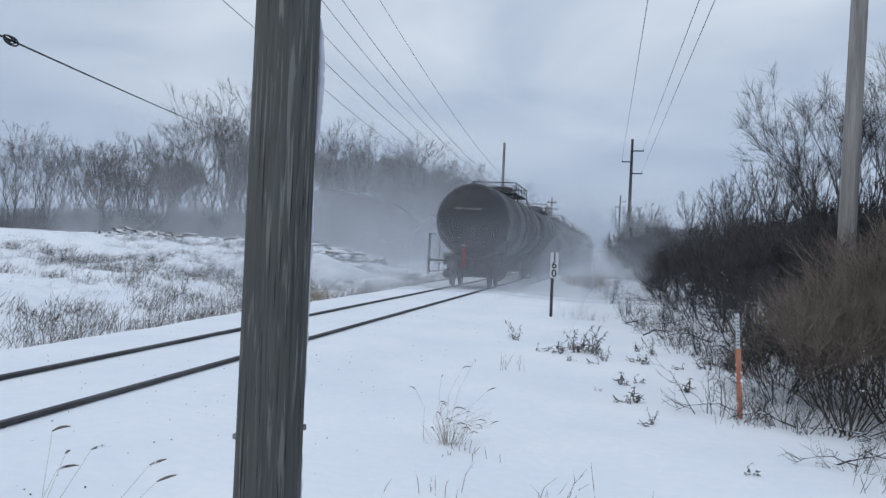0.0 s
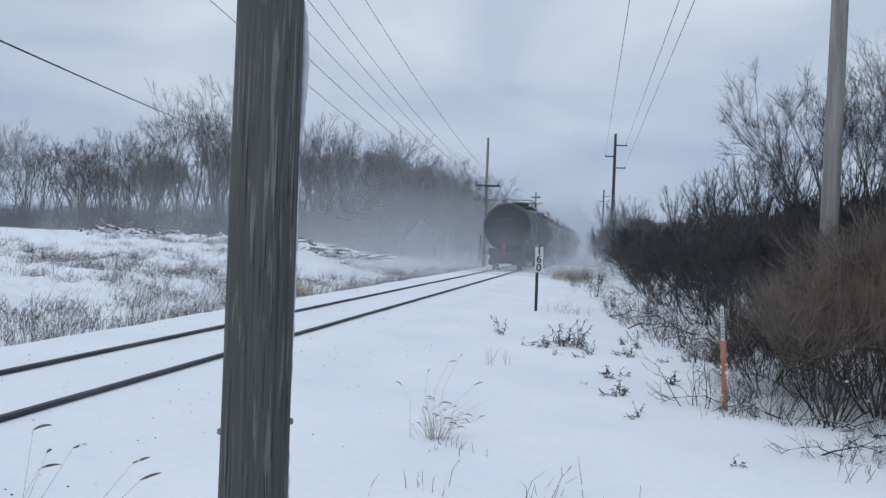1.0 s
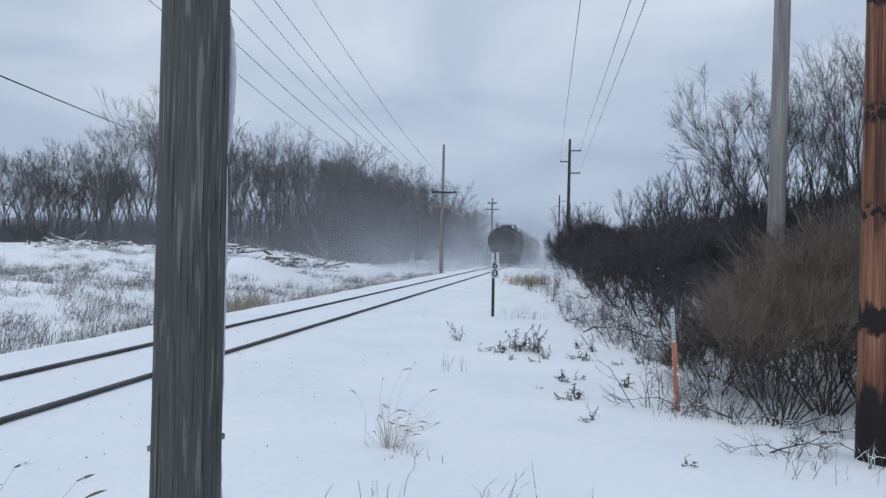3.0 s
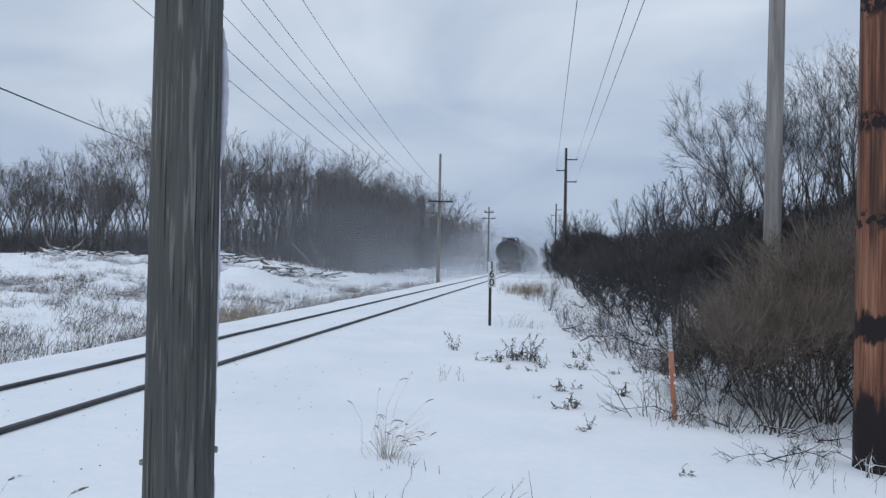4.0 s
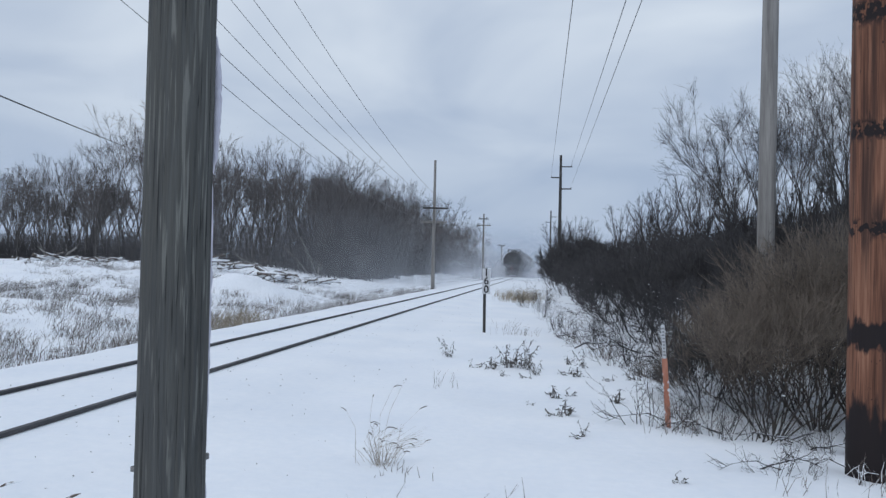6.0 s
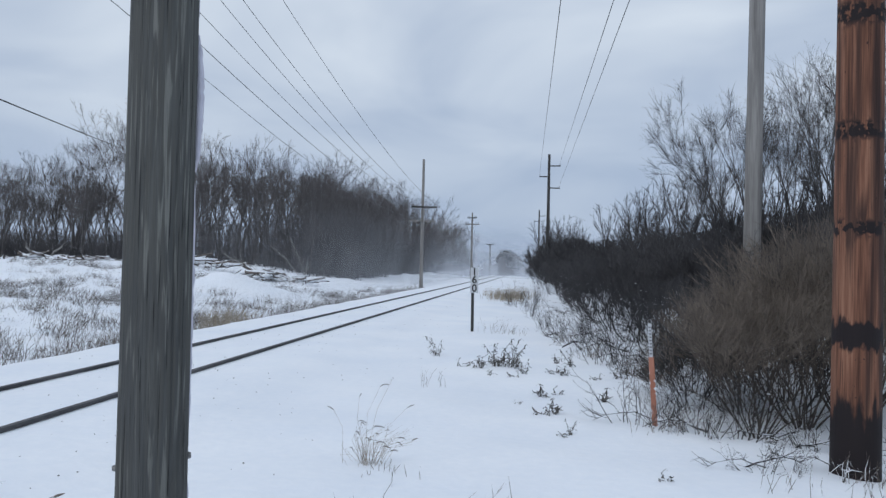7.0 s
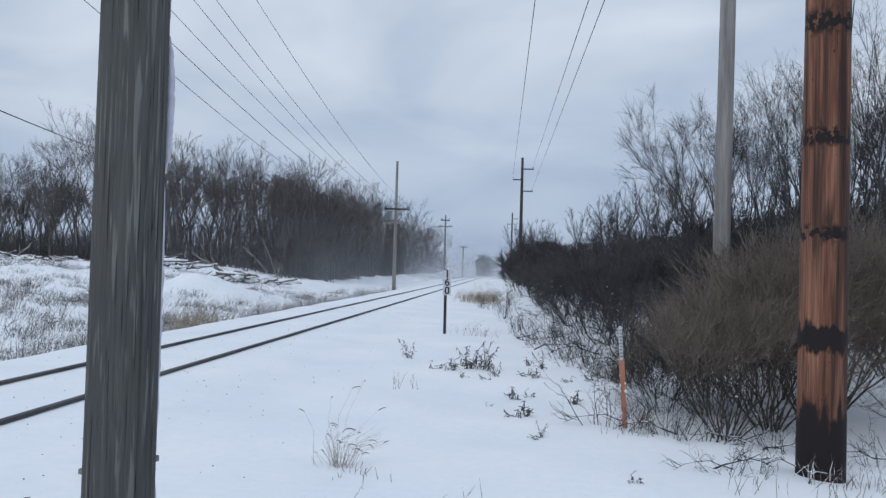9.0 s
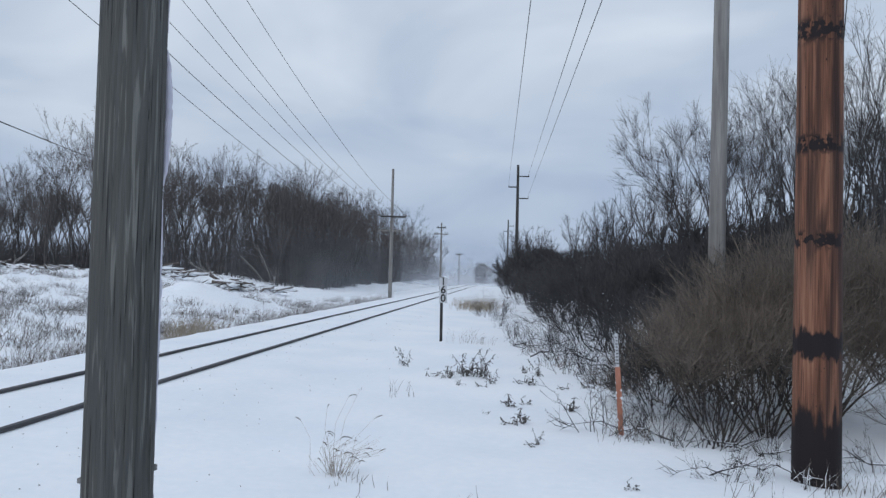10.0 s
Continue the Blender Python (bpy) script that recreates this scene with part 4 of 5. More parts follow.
def build_field_weeds():
    rng = random.Random(12)
    s = Shape()
    for _ in range(760):
        x = -rng.uniform(9.0, 34)
        y = rng.uniform(13, 60)
        if lump(x, y, 0.16, 9.0) + 0.45 * lump(x, y, 0.6, 4.0) < 0.08 or math.hypot((x + 15.3) / 3.2, (y - 41) / 3.5) < 1:
            continue
        blades(s, rng, x, y, rng.randrange(20, 50), rng.uniform(0.25, 0.65), 0.24, 0.42, 0.0072)
    for _ in range(210):
        y = 12 + 55 * rng.random() ** 1.2
        x = -8.9 - abs(rng.gauss(0, 0.8))
        blades(s, rng, x, y, rng.randrange(8, 26), rng.uniform(0.3, 0.75), 0.22, 0.35, 0.004)
    for _ in range(380):                      # short stubble between the drifts
        x, y = -rng.uniform(10, 42), rng.uniform(18, 64)
        if math.hypot((x + 15.3) / 3.2, (y - 41) / 3.5) > 1:
            blades(s, rng, x, y, rng.randrange(5, 16), rng.uniform(0.12, 0.4), 0.22, 0.6, 0.006)
    for _ in range(200):                      # a matted belt of old stalks
        x, y = -rng.uniform(10.5, 30), rng.gauss(30, 3.5)
        if lump(x, y, 0.3, 11.0) > 0.12:
            blades(s, rng, x, y, rng.randrange(26, 50), rng.uniform(0.25, 0.6), 0.35, 0.6, 0.007)
    for _ in range(190):                      # tall reedy stalks along the ditch and in patches of the field
        if rng.random() < 0.5:
            x, y = -9.0 - abs(rng.gauss(0, 1.1)), 14 + 26 * rng.random()
        else:
            x, y = -rng.uniform(10.5, 27), rng.gauss(27, 5)
            if lump(x, y, 0.25, 14.0) < 0.0:
                continue
        blades(s, rng, x, y, rng.randrange(4, 11), rng.uniform(0.4, 0.8), 0.16, 0.2, 0.006)
    tagged(part("dry_weeds", s, WEED, None), "frosted brown dry weeds across the snowy ditch and field", "weeds", kind="stuff")
    g = Shape()
    for x, y, n, h in ((-9.3, 23.9, 150, 0.8), (-9.6, 25, 100, 0.75), (-9.1, 22.6, 50, 0.6), (-1.6, 43, 200, 0.65), (-0.9, 45, 150, 0.75), (-1.2, 41, 90, 0.55), (-2.0, 47, 90, 0.6)):
        blades(g, rng, x, y, n, h, 0.45, 0.3, 0.007)
    tagged(part("golden_grass", g, DRY_GRASS, None), "clumps of golden dry grass beside the track", "grass", kind="stuff")
    p = Shape()
    for x, y, n, h in ((2.85, 7.68, 26, 0.35), (3.3, 7.6, 30, 0.35), (1.5, 9.3, 50, 0.4), (1.1, 16.5, 80, 0.4), (1.6, 13.8, 70, 0.4), (0.7, 19.2, 60, 0.4), (-1.5, 12.0, 12, 0.3), (-0.25, 5.4, 12, 0.35), (0.25, 5.2, 8, 0.3),
                       (-1.15, 5.6, 8, 0.25), (-1.2, 6.75, 10, 0.16), (-1.0, 6.7, 6, 0.2), (2.0, 6.9, 12, 0.35), (2.6, 6.9, 12, 0.35), (-1.1, 21.3, 14, 0.45), (-0.8, 21.4, 10, 0.5), (-0.5, 21.3, 22, 0.35), (1.3, 8.9, 16, 0.3)):
        blades(p, rng, x, y, n, h, 0.14, 0.3, 0.003)
    tagged(part("thin_grass", p, WEED, None), "sparse dead grass stalks poking through the snow", "grass", kind="stuff")


build_field_weeds()


def foxtail(name, stalks, label, seed, at, fat=1.0, droop=0.0045):
    """A tuft of stalks with nodding bristly heads: rows of (dx, dy, height, bend)."""
    tuft = new(name)
    tuft.location = at
    tagged(tuft, label, "grass", "foxtail tufts")
    rng = random.Random(seed)
    for dx, dy, z, bend in stalks:
        a, h = Shape(), Shape()
        p = Vector((dx * 0.22 + rng.gauss(0, 0.04), dy * 0.5 + rng.gauss(0, 0.03), -0.05))
        top = Vector((dx + 0.12 * z, dy, z))
        mid = p.lerp(top, 0.6) + Vector((-0.06 * bend, 0, 0.05))
        a.tube([p, mid, top], [0.0016, 0.0012, 0.0008], 3)
        az, u = rng.gauss(0.2, 0.7), rng.uniform(0.25, 1.15)
        q = [top + Vector((bend * 0.02 * i * math.cos(az), 0.02 * i * math.sin(az), 0.012 * i - droop * u * i * i)) for i in range(5)]
        h.tube(q, [fat * r for r in (0.002, 0.0042, 0.0046, 0.0035, 0.001)], 5)
        stalk = part("stalk", a, PALE_STALK, tuft)
        if dx * 37 % 1 < 0.3 or z > 0.42:
            part("seed_head", h, WEED, stalk, "grey bristly seed head")
    return tuft


def build_foxtails():
    rng = random.Random(19)
    rows = []
    for _ in range(54):                       # a fan blown over to one side
        lean, h = rng.gauss(0.16, 0.17), rng.uniform(0.07, 0.36)
        rows.append((lean * (0.5 + h * 2.2), rng.gauss(0, 0.09), h * (1 - 0.5 * abs(lean)), rng.choice((0.7, 1, 1.2, 1.4))))
    rows += [(-0.33, 0, 0.44, -0.8), (-0.12, 0, 0.56, 0.9), (0.05, 0, 0.66, 1), (0.14, 0, 0.72, 0.5), (0.30, 0, 0.48, 1.2), (-0.1, 0, 0.35, 1), (0.36, 0, 0.30, 1.2), (0.38, 0, 0.20, 1)]
    foxtail("foxtail_tuft", rows, "dry foxtail grass tuft bending in the wind above snow", 1, (-1.43, 7.1, 0))
    near = [(-0.08, 0, 0.83, 0.9), (0.0, 0.0, 0.74, 1.2), (0.12, 0.0, 0.77, 1.3), (-0.1, 0.1, 0.63, 1.4), (0.40, 0.0, 0.73, 1.2), (0.39, 0.1, 0.63, 1.1), (0.02, -0.1, 0.5, 1), (0.3, 0.1, 0.45, 1)]
    foxtail("foxtail_tuft", near, "sparse foxtail stalks with nodding heads above snow", 2, (-2.42, 3.2, 0), 1.35, 0.0018)


build_foxtails()


def make_weed(seed, height, leaves, label):
    weed = new("weed")
    tagged(weed, label, "weed", "withered weeds")
    rng = random.Random(seed)
    st, lf, sn = Shape(), Shape(), Shape()
    up = Vector((0, 0, 1))
    for k in range(rng.randrange(4, 7)):
        d = Vector((rng.gauss(0, 0.4), rng.gauss(0, 0.4), 1)).normalized()
        e = d * height * rng.uniform(0.35, 1.0)
        root = Vector((rng.gauss(0, 0.05), rng.gauss(0, 0.05), -0.05))
        bend = Vector((rng.gauss(0, 0.03), rng.gauss(0, 0.03), 0))
        st.tube([root, root * 0.5 + e * 0.5 + bend, root + e, root + e + Vector((rng.gauss(0, 0.05), rng.gauss(0, 0.05), -0.03))], [0.004, 0.0035, 0.0025, 0.001], 4)
        for _ in range(leaves):
            p = root + e * rng.uniform(0.25, 1.0) + bend * 0.6
            a, L, w = rng.uniform(0, 6.28), rng.uniform(0.03, 0.085), rng.uniform(0.004, 0.010)
            o = Vector((math.cos(a), math.sin(a), rng.gauss(-0.9, 0.7))).normalized()
            sd = o.cross(up).normalized()
            nrm = sd.cross(o)
            curl = rng.uniform(-0.6, 0.6)
            b = len(lf.v)
            for i, f in enumerate((0, 0.4, 0.75, 1.0)):
                c = p + o * L * f + nrm * L * curl * f * f
                ww = w * (0.4, 1, 0.8, 0.15)[i]
                lf.v += [c + sd * ww + nrm * 0.004, c - nrm * 0.003, c - sd * ww + nrm * 0.004]
            for i in range(3):
                lf.f += [(b + 3 * i, b + 3 * i + 1, b + 3 * i + 4, b + 3 * i + 3), (b + 3 * i + 1, b + 3 * i + 2, b + 3 * i + 5, b + 3 * i + 4)]
            if rng.random() < 0.3:
                sn.blob(p + o * L * 0.5 + up * 0.01, w * 0.9, rng, 0.6)
    part("stalk", st, LEAF, weed)
    part("leaves", lf, LEAF, weed, "curled dark withered leaves")
    part("lodged_snow", sn, SNOW_CLUMP, weed)["kind"] = "stuff"
    return weed


def build_weeds():
    kinds = [make_weed(1, 0.46, 10, "upright dead weed with curled dark leaves in snow"), make_weed(2, 0.28, 9, "bushy dead weed with curled dark leaves in snow"),
             make_weed(3, 0.14, 6, "low dead weed barely clearing the snow")]
    rows = ((0, -1.80, 15.5, 0.85), (1, -0.95, 13.9, 1.0), (0, -0.62, 14.2, 1.1), (0, -0.40, 14.1, 1.05), (1, -0.5, 14.3, 1.2), (0, -0.15, 13.3, 0.7), (2, -0.65, 13.2, 1.0), (2, -0.35, 13.0, 1.0), (1, 0.16, 11.3, 0.9),
            (2, 0.35, 11.5, 1.1), (1, 0.88, 11.03, 0.9), (1, 0.18, 9.85, 0.9), (2, 0.06, 9.8, 1.1), (2, 0.30, 8.65, 0.9), (0, 0.37, 8.75, 0.35), (2, -0.16, 10.6, 0.5), (0, 0.66, 14.5, 0.8), (1, 0.40, 15.2, 0.8), (2, 0.25, 13.4, 1.2),
            (1, 0.5, 13.3, 0.8), (2, -0.75, 14.6, 1.2), (0, -0.25, 13.9, 0.9), (2, 1.3, 13.2, 1.3), (2, 0.9, 12.9, 1.0), (2, 1.07, 6.85, 0.8), (2, -1.1, 14.1, 1.3))
    seen = set()
    for i, (k, x, y, s) in enumerate(rows):
        m = pose(x, y, ground_height(x, y), 0, 0, 71.0 * i) @ Matrix.Scale(s * 1.25, 4)
        t = kinds[k] if k not in seen else copy_thing(kinds[k], m)
        seen.add(k)
        t.matrix_basis = m


build_weeds()


def make_fallen_branch(seed, length):
    """A crooked dark branch lying on the snow, side twigs lifted."""
    limb = new("fallen_branch")
    tagged(limb, "crooked dark dead branch lying on the snow", "branch", "fallen branches")
    rng = random.Random(seed)
    s, sn = Shape(), Shape()
    pts = [Vector((length * (k / 5 - 0.5), rng.gauss(0, 0.04) * length, 0.02 + 0.16 * length * math.sin(math.pi * k / 5) * rng.uniform(0.5, 1.1))) for k in range(6)]
    s.tube(pts, [0.011, 0.010, 0.009, 0.007, 0.005, 0.003], 5, True)
    for k in range(9):
        i = rng.randrange(1, 5)
        p = pts[i].lerp(pts[i + 1], rng.random()) if i < 5 else pts[5]
        o = Vector((rng.uniform(0.2, 0.9), rng.gauss(0, 0.6), rng.uniform(-0.1, 0.8))).normalized()
        mid = p + o * length * rng.uniform(0.1, 0.2)
        tip = mid + (o + Vector((rng.gauss(0, 0.5), rng.gauss(0, 0.5), rng.gauss(0, 0.4)))).normalized() * length * rng.uniform(0.08, 0.2)
        s.tube([p, mid, tip], [0.006, 0.0045, 0.002], 4)
        if rng.random() < 0.5:
            sn.tube([p.lerp(mid, 0.1) + Vector((0, 0, 0.007)), p.lerp(mid, 0.9) + Vector((0, 0, 0.006))], [0.006, 0.004], 5, True)
    for k in range(1, 4):
        sn.tube([pts[k].lerp(pts[k + 1], 0.1) + Vector((0, 0, 0.009)), pts[k].lerp(pts[k + 1], 0.8) + Vector((0, 0, 0.008))], [0.008, 0.007], 5, True)
    part("wood", s, DARK_TWIG, limb)
    part("lodged_snow", sn, SNOW_CLUMP, limb)["kind"] = "stuff"
    return limb


def build_fallen_branches():
    kinds = [make_fallen_branch(1, 0.75), make_fallen_branch(2, 1.1), make_fallen_branch(5, 0.9)]
    rows = ((0, 2.15, 7.7, 20, 0.8), (1, 2.5, 8.0, 150, 0.6), (2, 1.2, 18.0, 10, 1.4), (0, 1.35, 17.2, 200, 1.5), (1, 1.1, 19.3, 170, 1.3), (2, 1.6, 15.9, 190, 1.2), (0, 1.5, 9.15, 170, 0.9), (1, 1.05, 9.55, 190, 0.7),
            (2, 3.1, 9.7, 30, 1.0), (1, 2.3, 9.3, 20, 0.8), (0, 2.6, 9.5, 100, 0.9), (2, 2.75, 7.75, 60, 0.6), (1, 0.95, 21.2, 10, 1.2), (0, 1.9, 14.4, 160, 1.2), (2, 3.6, 8.7, 140, 0.9), (1, 1.75, 7.55, 200, 0.5))
    seen = set()
    for k, x, y, turn, s in rows:
        m = pose(x, y, ground_height(x, y), 0, 0, turn) @ Matrix.Scale(s, 4)
        t = copy_thing(kinds[k], m) if k in seen else kinds[k]
        seen.add(k)
        t.matrix_basis = m


build_fallen_branches()


# ---- brush piles of felled wood ----
def brush_pile(cx, cy, w, d, count, seed, label, up=()):
    pile = new("brush_pile")
    z0 = ground_height(cx, cy)
    pile.location = (cx, cy, z0)
    tagged(pile, label, "brush pile", "brush piles")
    rng = random.Random(seed)
    caps = []
    for _ in range(count):
        a = rng.gauss(0.0, 0.9)
        L, r = rng.uniform(0.8, 3.2), rng.uniform(0.035, 0.11)
        c = Vector((rng.uniform(-w, w), rng.uniform(-d, d), rng.uniform(0.05, 0.75)))
        c.z *= max(0.2, 1 - abs(c.x) / w)
        o = Vector((math.cos(a), math.sin(a), rng.gauss(0, 0.16))) * L * 0.5
        s = Shape()
        s.tube([c - o, c + Vector((rng.gauss(0, 0.1), rng.gauss(0, 0.1), rng.gauss(0, 0.10))), c + o], [r, r * 0.9, r * 0.7], 7, True)
        part("log", s, LOG, pile)
        lift = Vector((0, 0, r * 0.62))
        caps.append(([c - o * 0.92 + lift, c + lift, c + o * 0.9 + lift], [r * 0.7, r * 1.05, r * 0.6]))
    for x, y, dx, dz, r in up:
        s = Shape()
        p, e = Vector((x, y, 0.1)), Vector((x + dx, y, dz))
        s.tube([p, p.lerp(e, 0.5) + Vector((0, 0, 0.2)), e], [r, r * 0.7, r * 0.3], 5)
        for k in range(5):
            q = p.lerp(e, 0.3 + 0.13 * k)
            s.tube([q, q + Vector((dx * 0.25 + rng.gauss(0, 0.3), rng.gauss(0, 0.3), 0.5 + rng.random() * 0.5))], [r * 0.4, r * 0.15], 4)
        part("branch", s, PALE_BRANCH, pile, "pale broken branch")
    sn = Shape()
    for pts, rad in caps:
        sn.tube(pts, rad, 6, True)
    for _ in range(count * 2):
        x = rng.uniform(-w, w)
        sn.blob((x, rng.uniform(-d, d), 0.55 * max(0.1, 1 - abs(x) / w) * rng.random()), rng.uniform(0.15, 0.5), rng, 0.35)
    part("snow_cap", sn, SNOW_CLUMP, pile, smooth=True)["kind"] = "stuff"


def build_brush():
    brush_pile(-19.0, 57, 3.4, 1.6, 64, 1, "heap of felled logs and pale branches under snow", ((-0.6, 1, -2.9, 1.9, 0.035), (-0.2, 1.4, -2.2, 1.4, 0.032), (2.6, 1.5, 0.1, 1.1, 0.04), (1.6, 4.0, -2.4, 2.6, 0.022), (1.9, 4.2, -1.4, 3.4, 0.022)))
    brush_pile(-42.5, 68, 3.2, 1.4, 54, 2, "snowy heap of felled logs at the woodland edge", ((0.5, 0, 1.4, 1.3, 0.05), (-0.5, 0, -1.0, 1.2, 0.05)))
    brush_pile(-36.0, 67, 3.5, 1.4, 34, 3, "low snowy heap of felled logs at woodland edge")
    brush_pile(-26.5, 62, 3.4, 1.4, 34, 4, "low snowy heap of felled logs at woodland edge", ((0.5, 0.5, -1.5, 1.0, 0.04),))


build_brush()


# ---- the departing train ----
def build_tank_car():
    """A black tank car; its origin is the rear coupler face on the rail top."""
    car = new("tank_car")
    tagged(car, "black railway tank car dusted with blown snow", "tank car", "cars of the train")
    L, R, cz = 16.6, 1.5, 2.62
    tank = Shape()
    prof = [(0.02, 0.95), (0.55, 0.98), (1.0, 1.07), (1.25, 1.2), (1.41, 1.36), (1.487, 1.58), (R, 1.85), (R, 5.2), (R + 0.012, 5.22), (R + 0.012, 5.34), (R, 5.36), (R, 11.2), (R + 0.012, 11.22), (R + 0.012, 11.34), (R, 11.36),
            (R, L - 1.85), (1.487, L - 1.58), (1.41, L - 1.36), (1.25, L - 1.2), (1.0, L - 1.07), (0.55, L - 0.98), (0.02, L - 0.95)]
    tank.lathe(prof, 48, "y", (0, 0, cz))
    part("tank", tank, TANK, car, "glossy black tank shell", True)
    s = Shape()
    s.box((-0.32, 0.35, 0.72), (0.32, 3.4, 1.1))
    s.box((-0.32, L - 3.4, 0.72), (0.32, L - 0.35, 1.1))
    s.box((-1.15, 1.7, 0.86), (1.15, 3.5, 1.30))
    s.box((-1.15, L - 3.5, 0.86), (1.15, L - 1.7, 1.30))
    part("stub_sill", s, FRAME_STEEL, car)
    for y, d in ((0.0, 1), (L, -1)):
        p = Shape()
        p.box((-0.75, min(y + d * 0.5, y + d * 1.3), 0.70), (0.75, max(y + d * 0.5, y + d * 1.3), 0.975))
        p.box((-1.5, min(y + d * 0.35, y + d * 0.65), 0.98), (1.5, max(y + d * 0.35, y + d * 0.65), 1.06))
        part("end_platform", p, FRAME_STEEL, car)
        c = Shape()
        c.box((-0.11, min(y - d * 0.05, y + d * 0.4), 0.76), (0.11, max(y - d * 0.05, y + d * 0.4), 1.0))
        c.box((-0.17, min(y - d * 0.12, y + d * 0.1), 0.72), (0.17, max(y - d * 0.12, y + d * 0.1), 1.04))
        part("coupler", c, FRAME_STEEL, car)
        for sx in (-1, 1):
            g = Shape()
            x = sx * 1.48
            ya, yb = y + d * 0.38, y + d * 0.62
            for yy in (ya, yb):
                g.tube([Vector((x, yy, 0.45)), Vector((x, yy, 2.05))], [0.02, 0.02], 6)
            for z in (0.46, 0.75, 1.35, 1.7, 2.04):
                g.tube([Vector((x, ya, z)), Vector((x, yb, z))], [0.016, 0.016], 5)
            part("ladder", g, FRAME_STEEL, car)
            h = Shape()
            h.tube([Vector((x, ya, 2.04)), Vector((sx * 1.05, ya, 1.98)), Vector((sx * 1.05, ya, 1.06))], [0.018] * 3, 5)
            h.tube([Vector((sx * 1.45, ya, 1.06)), Vector((sx * 1.45, ya, 0.6)), Vector((sx * 1.05, ya, 0.6)), Vector((sx * 1.05, ya, 1.0))], [0.025] * 4, 5)
            part("grab_iron", h, FRAME_STEEL, car, "snow-dusted grab iron")
    top = cz + R
    w = Shape()
    w.box((-1.0, L / 2 - 1.4, top + 0.0), (1.0, L / 2 + 3.4, top + 0.05))
    part("top_walkway", w, FRAME_STEEL, car)
    r = Shape()
    for sx in (-1, 1):
        for y in np.linspace(L / 2 - 1.4, L / 2 + 3.4, 5):
            r.tube([Vector((sx, y, top + 0.02)), Vector((sx, y, top + 0.48))], [0.022, 0.022], 5)
        for z in (0.25, 0.48):
            r.tube([Vector((sx, L / 2 - 1.4, top + z)), Vector((sx, L / 2 + 3.4, top + z))], [0.022, 0.022], 5)
    for y in (L / 2 - 1.4, L / 2 + 3.4):
        r.tube([Vector((-1, y, top + 0.48)), Vector((1, y, top + 0.48))], [0.022, 0.022], 5)
    part("guard_rail", r, FRAME_STEEL, car)
    d = Shape()
    d.lathe([(0.62, -0.1), (0.62, 0.36), (0.55, 0.43), (0.2, 0.46)], 20, "z", (0, L / 2 + 1.0, top))
    part("dome_housing", d, TANK, car, smooth=True)
    for y, dr in ((L / 2 - 1.4, -1), (L / 2 + 3.4, 1)):
        g = Shape()
        for k in (-0.2, 0.2):
            g.tube([Vector((1.0, y + k, top))] + [Vector(((R + 0.1) * math.sin(a), y + k, cz + (R + 0.1) * math.cos(a))) for a in (0.8, 1.2, 1.6, 2.0)], [0.018] * 5, 5)
        part("side_ladder", g, FRAME_STEEL, car)
    for y in (2.6, L - 2.6):
        truck = Shape()
        for sx in (-1, 1):
            x = sx * 1.0
            truck.box((x - 0.07, y - 1.25, 0.42), (x + 0.07, y + 1.25, 0.62))
            truck.box((x - 0.08, y - 0.45, 0.25), (x + 0.08, y + 0.45, 0.85))
            truck.box((x - 0.09, y - 1.05, 0.32), (x + 0.09, y - 0.72, 0.66))
            truck.box((x - 0.09, y + 0.72, 0.32), (x + 0.09, y + 1.05, 0.66))
        truck.box((-0.95, y - 0.22, 0.5), (0.95, y + 0.22, 0.78))
        tr = part("truck", truck, FRAME_STEEL, car)
        for yy in (y - 0.88, y + 0.88):
            a = Shape()
            a.lathe([(0.08, -0.95), (0.08, 0.95)], 10, "x")
            for sx in (-1, 1):
                a.lathe([(0.2, sx * 0.75 - 0.06), (0.44, sx * 0.75 - 0.06), (0.46, sx * 0.75), (0.43, sx * 0.75 + 0.06), (0.2, sx * 0.75 + 0.05)], 28, "x")
                for k in range(4):
                    w = math.pi * k / 2
                    a.lathe([(0.05, sx * 0.83 - 0.03), (0.05, sx * 0.83)], 6, "x", (0, 0.14 * math.cos(w), 0.14 * math.sin(w)))
            part("wheelset", a, RAIL, tr).location = (0, yy, 0.46)
    return car


def build_train():
    first = build_tank_car()
    cars = [first] + [copy_thing(first, Matrix()) for _ in range(7)]
    rear = cars[0]
    m = Shape()
    for i in range(11):
        if i in (3, 5):
            continue
        x = -0.62 + 0.095 * i
        face = float(np.interp(math.hypot(x + 0.03, 0.45), (0.02, 0.55, 1.0), (0.95, 0.98, 1.07)))
        m.box((x, face - 0.010, 3.03), (x + 0.065, face + 0.02, 3.12))
    part("reporting_mark", m, GREY_PAINT, rear, "pale bars of unreadable lettering")
    p = Shape()
    p.lathe([(0.05, -0.03), (0.06, 0.0), (0.05, 0.03)], 12, "y", (0.12, 0.945, 2.30))
    part("placard", p, GREY_PAINT, rear)
    e = Shape()
    e.box((-0.075, -0.22, 1.05), (0.075, -0.05, 1.6))
    e.box((-0.07, -0.20, 0.75), (0.07, -0.06, 1.05))
    part("end_of_train_device", e, RED, rear, "red end-of-train marker on the coupler")
    lamp = Shape()
    lamp.lathe([(0.06, -0.03), (0.06, 0.03)], 12, "y", (0, -0.2, 1.65))
    part("marker_lamp", lamp, GREY_PAINT, rear)
    return cars


cars = build_train()


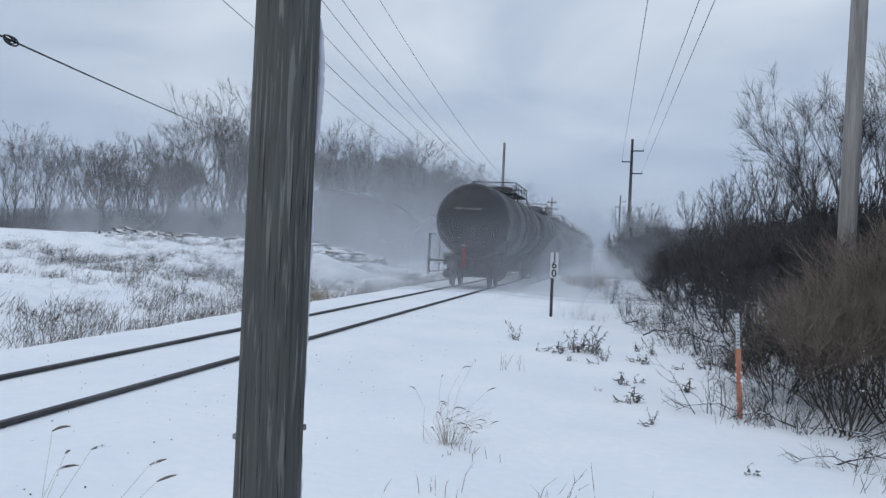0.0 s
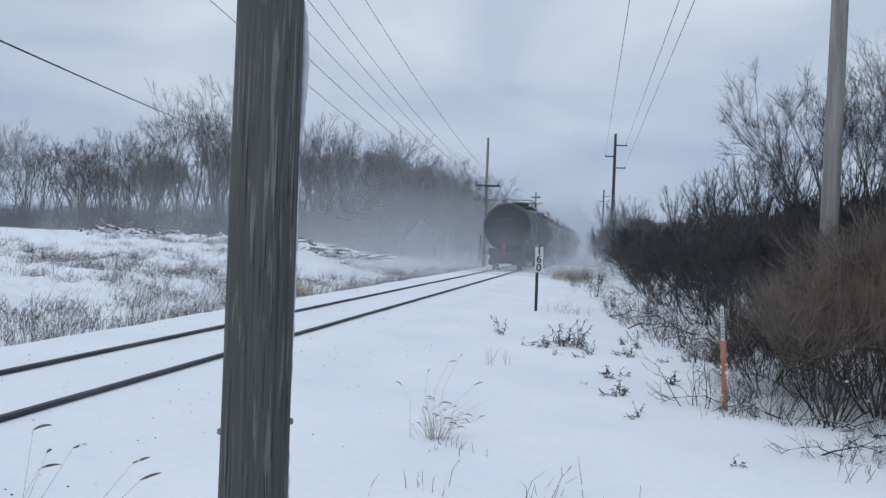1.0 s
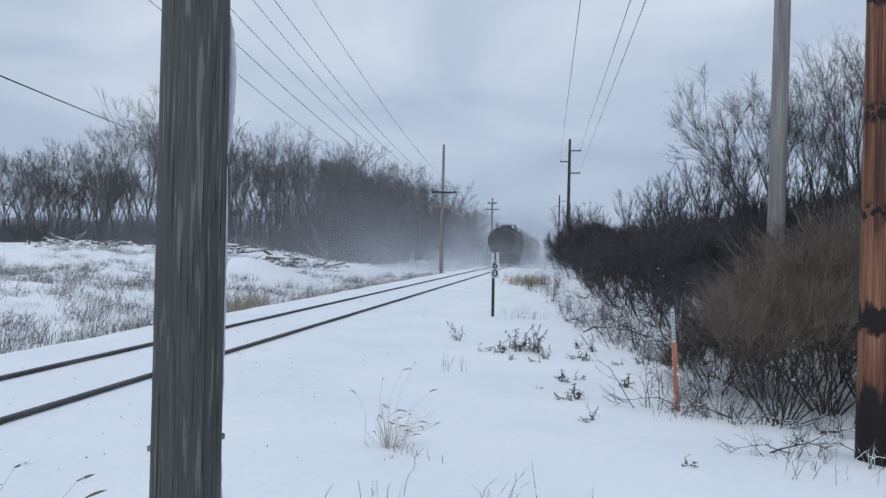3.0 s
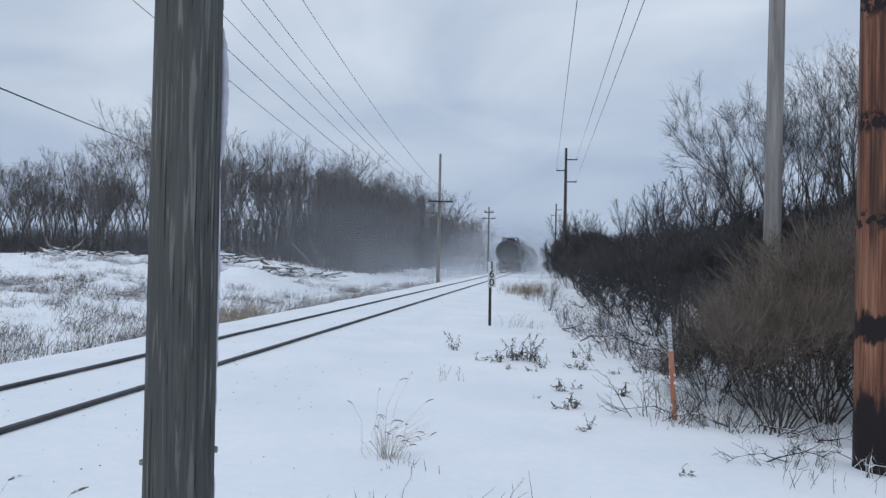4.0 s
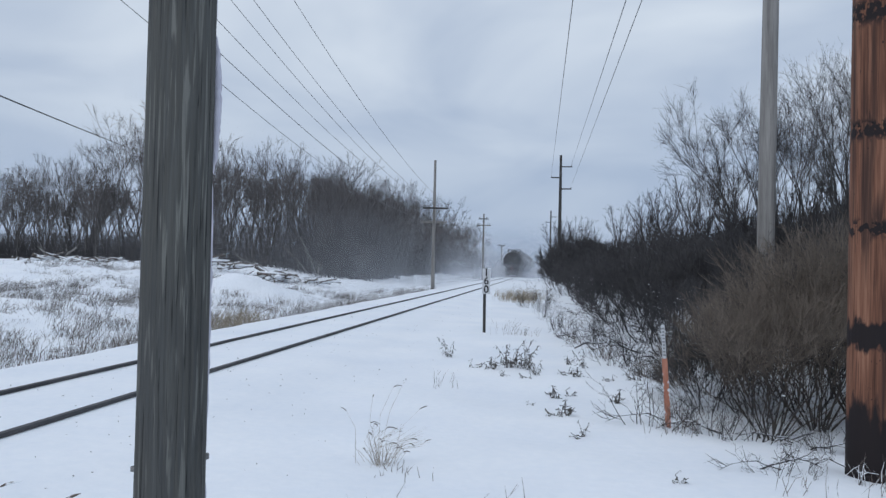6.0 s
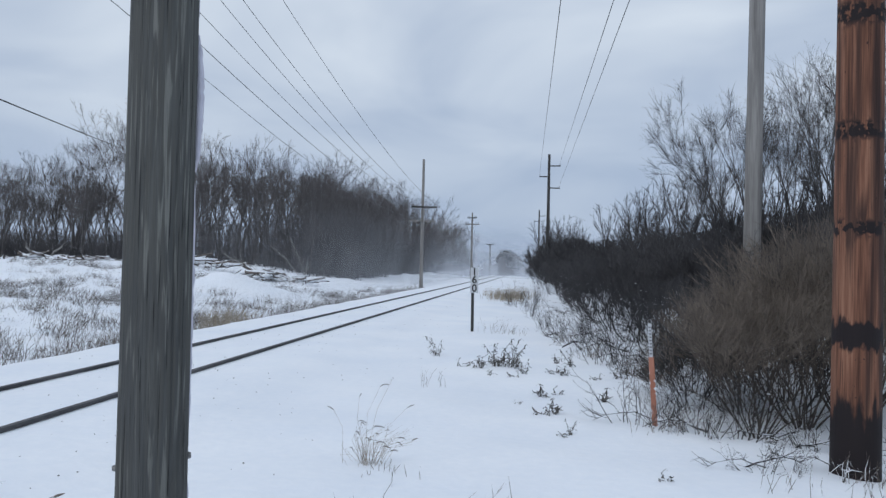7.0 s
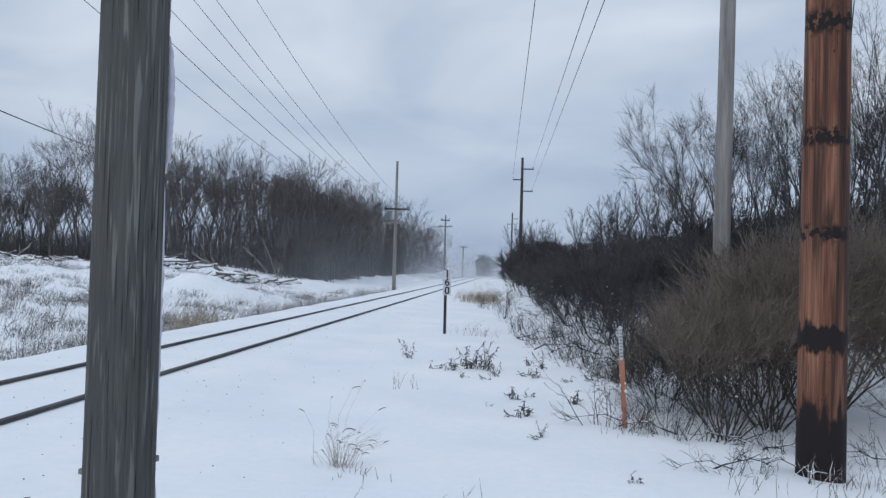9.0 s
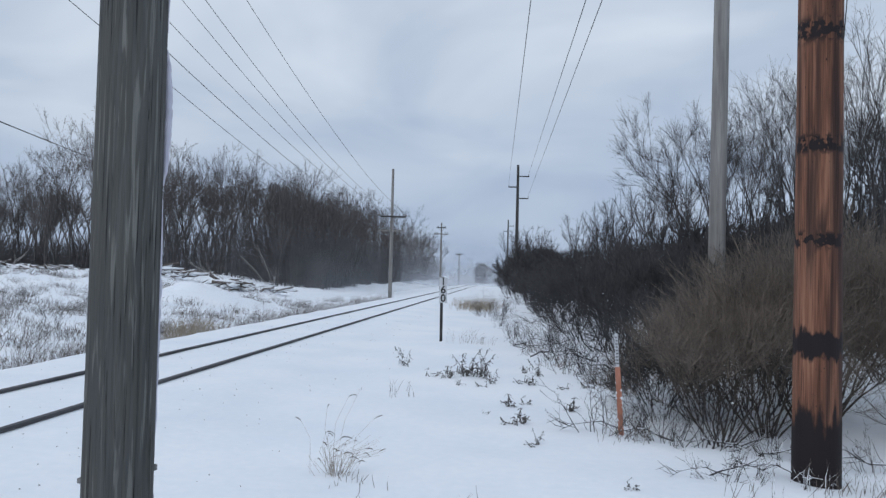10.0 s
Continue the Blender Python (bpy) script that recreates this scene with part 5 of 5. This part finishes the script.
# ---- snow whirled up by the train, and haze over the distance ----
def powder_cloud(width, height, most, scale, seed, waves=0.6):
    """A thin rippled veil of airborne snow, upright along its own x axis."""
    s = Shape()
    nx, nz = 36, 10
    for j in range(nz + 1):
        for i in range(nx + 1):
            u, v = i / nx, j / nz
            s.v.append(Vector(((u - 0.5) * width, waves * noise.noise(Vector((u * 5, v * 3, seed))), v * height)))
    for j in range(nz):
        for i in range(nx):
            a = j * (nx + 1) + i
            s.f.append((a, a + 1, a + nx + 2, a + nx + 1))
    ob = part("powder_cloud", s, powder_material("airborne_snow", most, scale), None, smooth=True)
    return tagged(ob, "veil standing in for whirled-up fine snow and distance haze", "snow cloud", "snow clouds", "stuff")


# veil, offset from the rear car at the start, turn, speed share, sink per second
clouds = [(powder_cloud(230, 12, 0.50, 0.04, 1.0), -12.0, 80.0, 90, 0.06, 0.64),
          (powder_cloud(110, 13, 0.66, 0.05, 7.0), -46.0, 50.0, -27, 0.04, 2.4),
          (powder_cloud(150, 9, 0.6, 0.05, 8.0), -9.5, 62.0, 90, 0.7, 0.1),
          (powder_cloud(110, 5.0, 0.85, 0.08, 2.0), -3.7, 44.0, 90, 0.95, 0.0),
          (powder_cloud(90, 5.0, 0.45, 0.08, 16.0, 0.3), -1.0, 22.0, 90, 0.7, 0.0),
          (powder_cloud(26, 3.4, 0.42, 0.12, 6.0), -5.6, -3.5, 0, 1.0, 0.0),
          (powder_cloud(30, 5.0, 0.34, 0.12, 10.0), -6.0, -1.6, 0, 0.72, 0.0),
          (powder_cloud(44, 8.0, 0.60, 0.12, 3.0), -6.0, 24.0, 0, 0.95, 0.0),
          # nearly still veil across the far track, added to paint distance haze
          (powder_cloud(70, 10.0, 0.55, 0.08, 9.0), -7.0, 98.0, 0, 0.1, 0.0)]

TRAIN_ROWS = ((0, 32.7), (1, 51.2), (2, 70.0), (3, 87.8), (4, 104.5), (5, 120.3), (6, 135.6), (7, 150.2), (8, 164.3), (9, 178.0), (10, 191.5))


def motions():
    ts, ys = zip(*TRAIN_ROWS)
    for wheelset in (o for o in cars[0].children_recursive if o.name.startswith("wheelset")):
        _, y, z = wheelset.location
        walk(wheelset, [(i / FPS, pose(0, y, z, -math.degrees((np.interp(i / FPS, ts, ys) - ys[0]) / 0.46))) for i in range(10 * FPS + 1)])
    for i, car in enumerate(cars):
        walk(car, [(t, pose(-5.62, y - 1.6 + 17.0 * i, RAIL_TOP)) for t, y in TRAIN_ROWS])
    for ob, x, y0, turn, share, sink in clouds:
        walk(ob, [(t, pose(x, y0 + 32.7 + (y - 32.7) * share, -0.1 - sink * t, 0, 0, turn)) for t, y in TRAIN_ROWS])


motions()
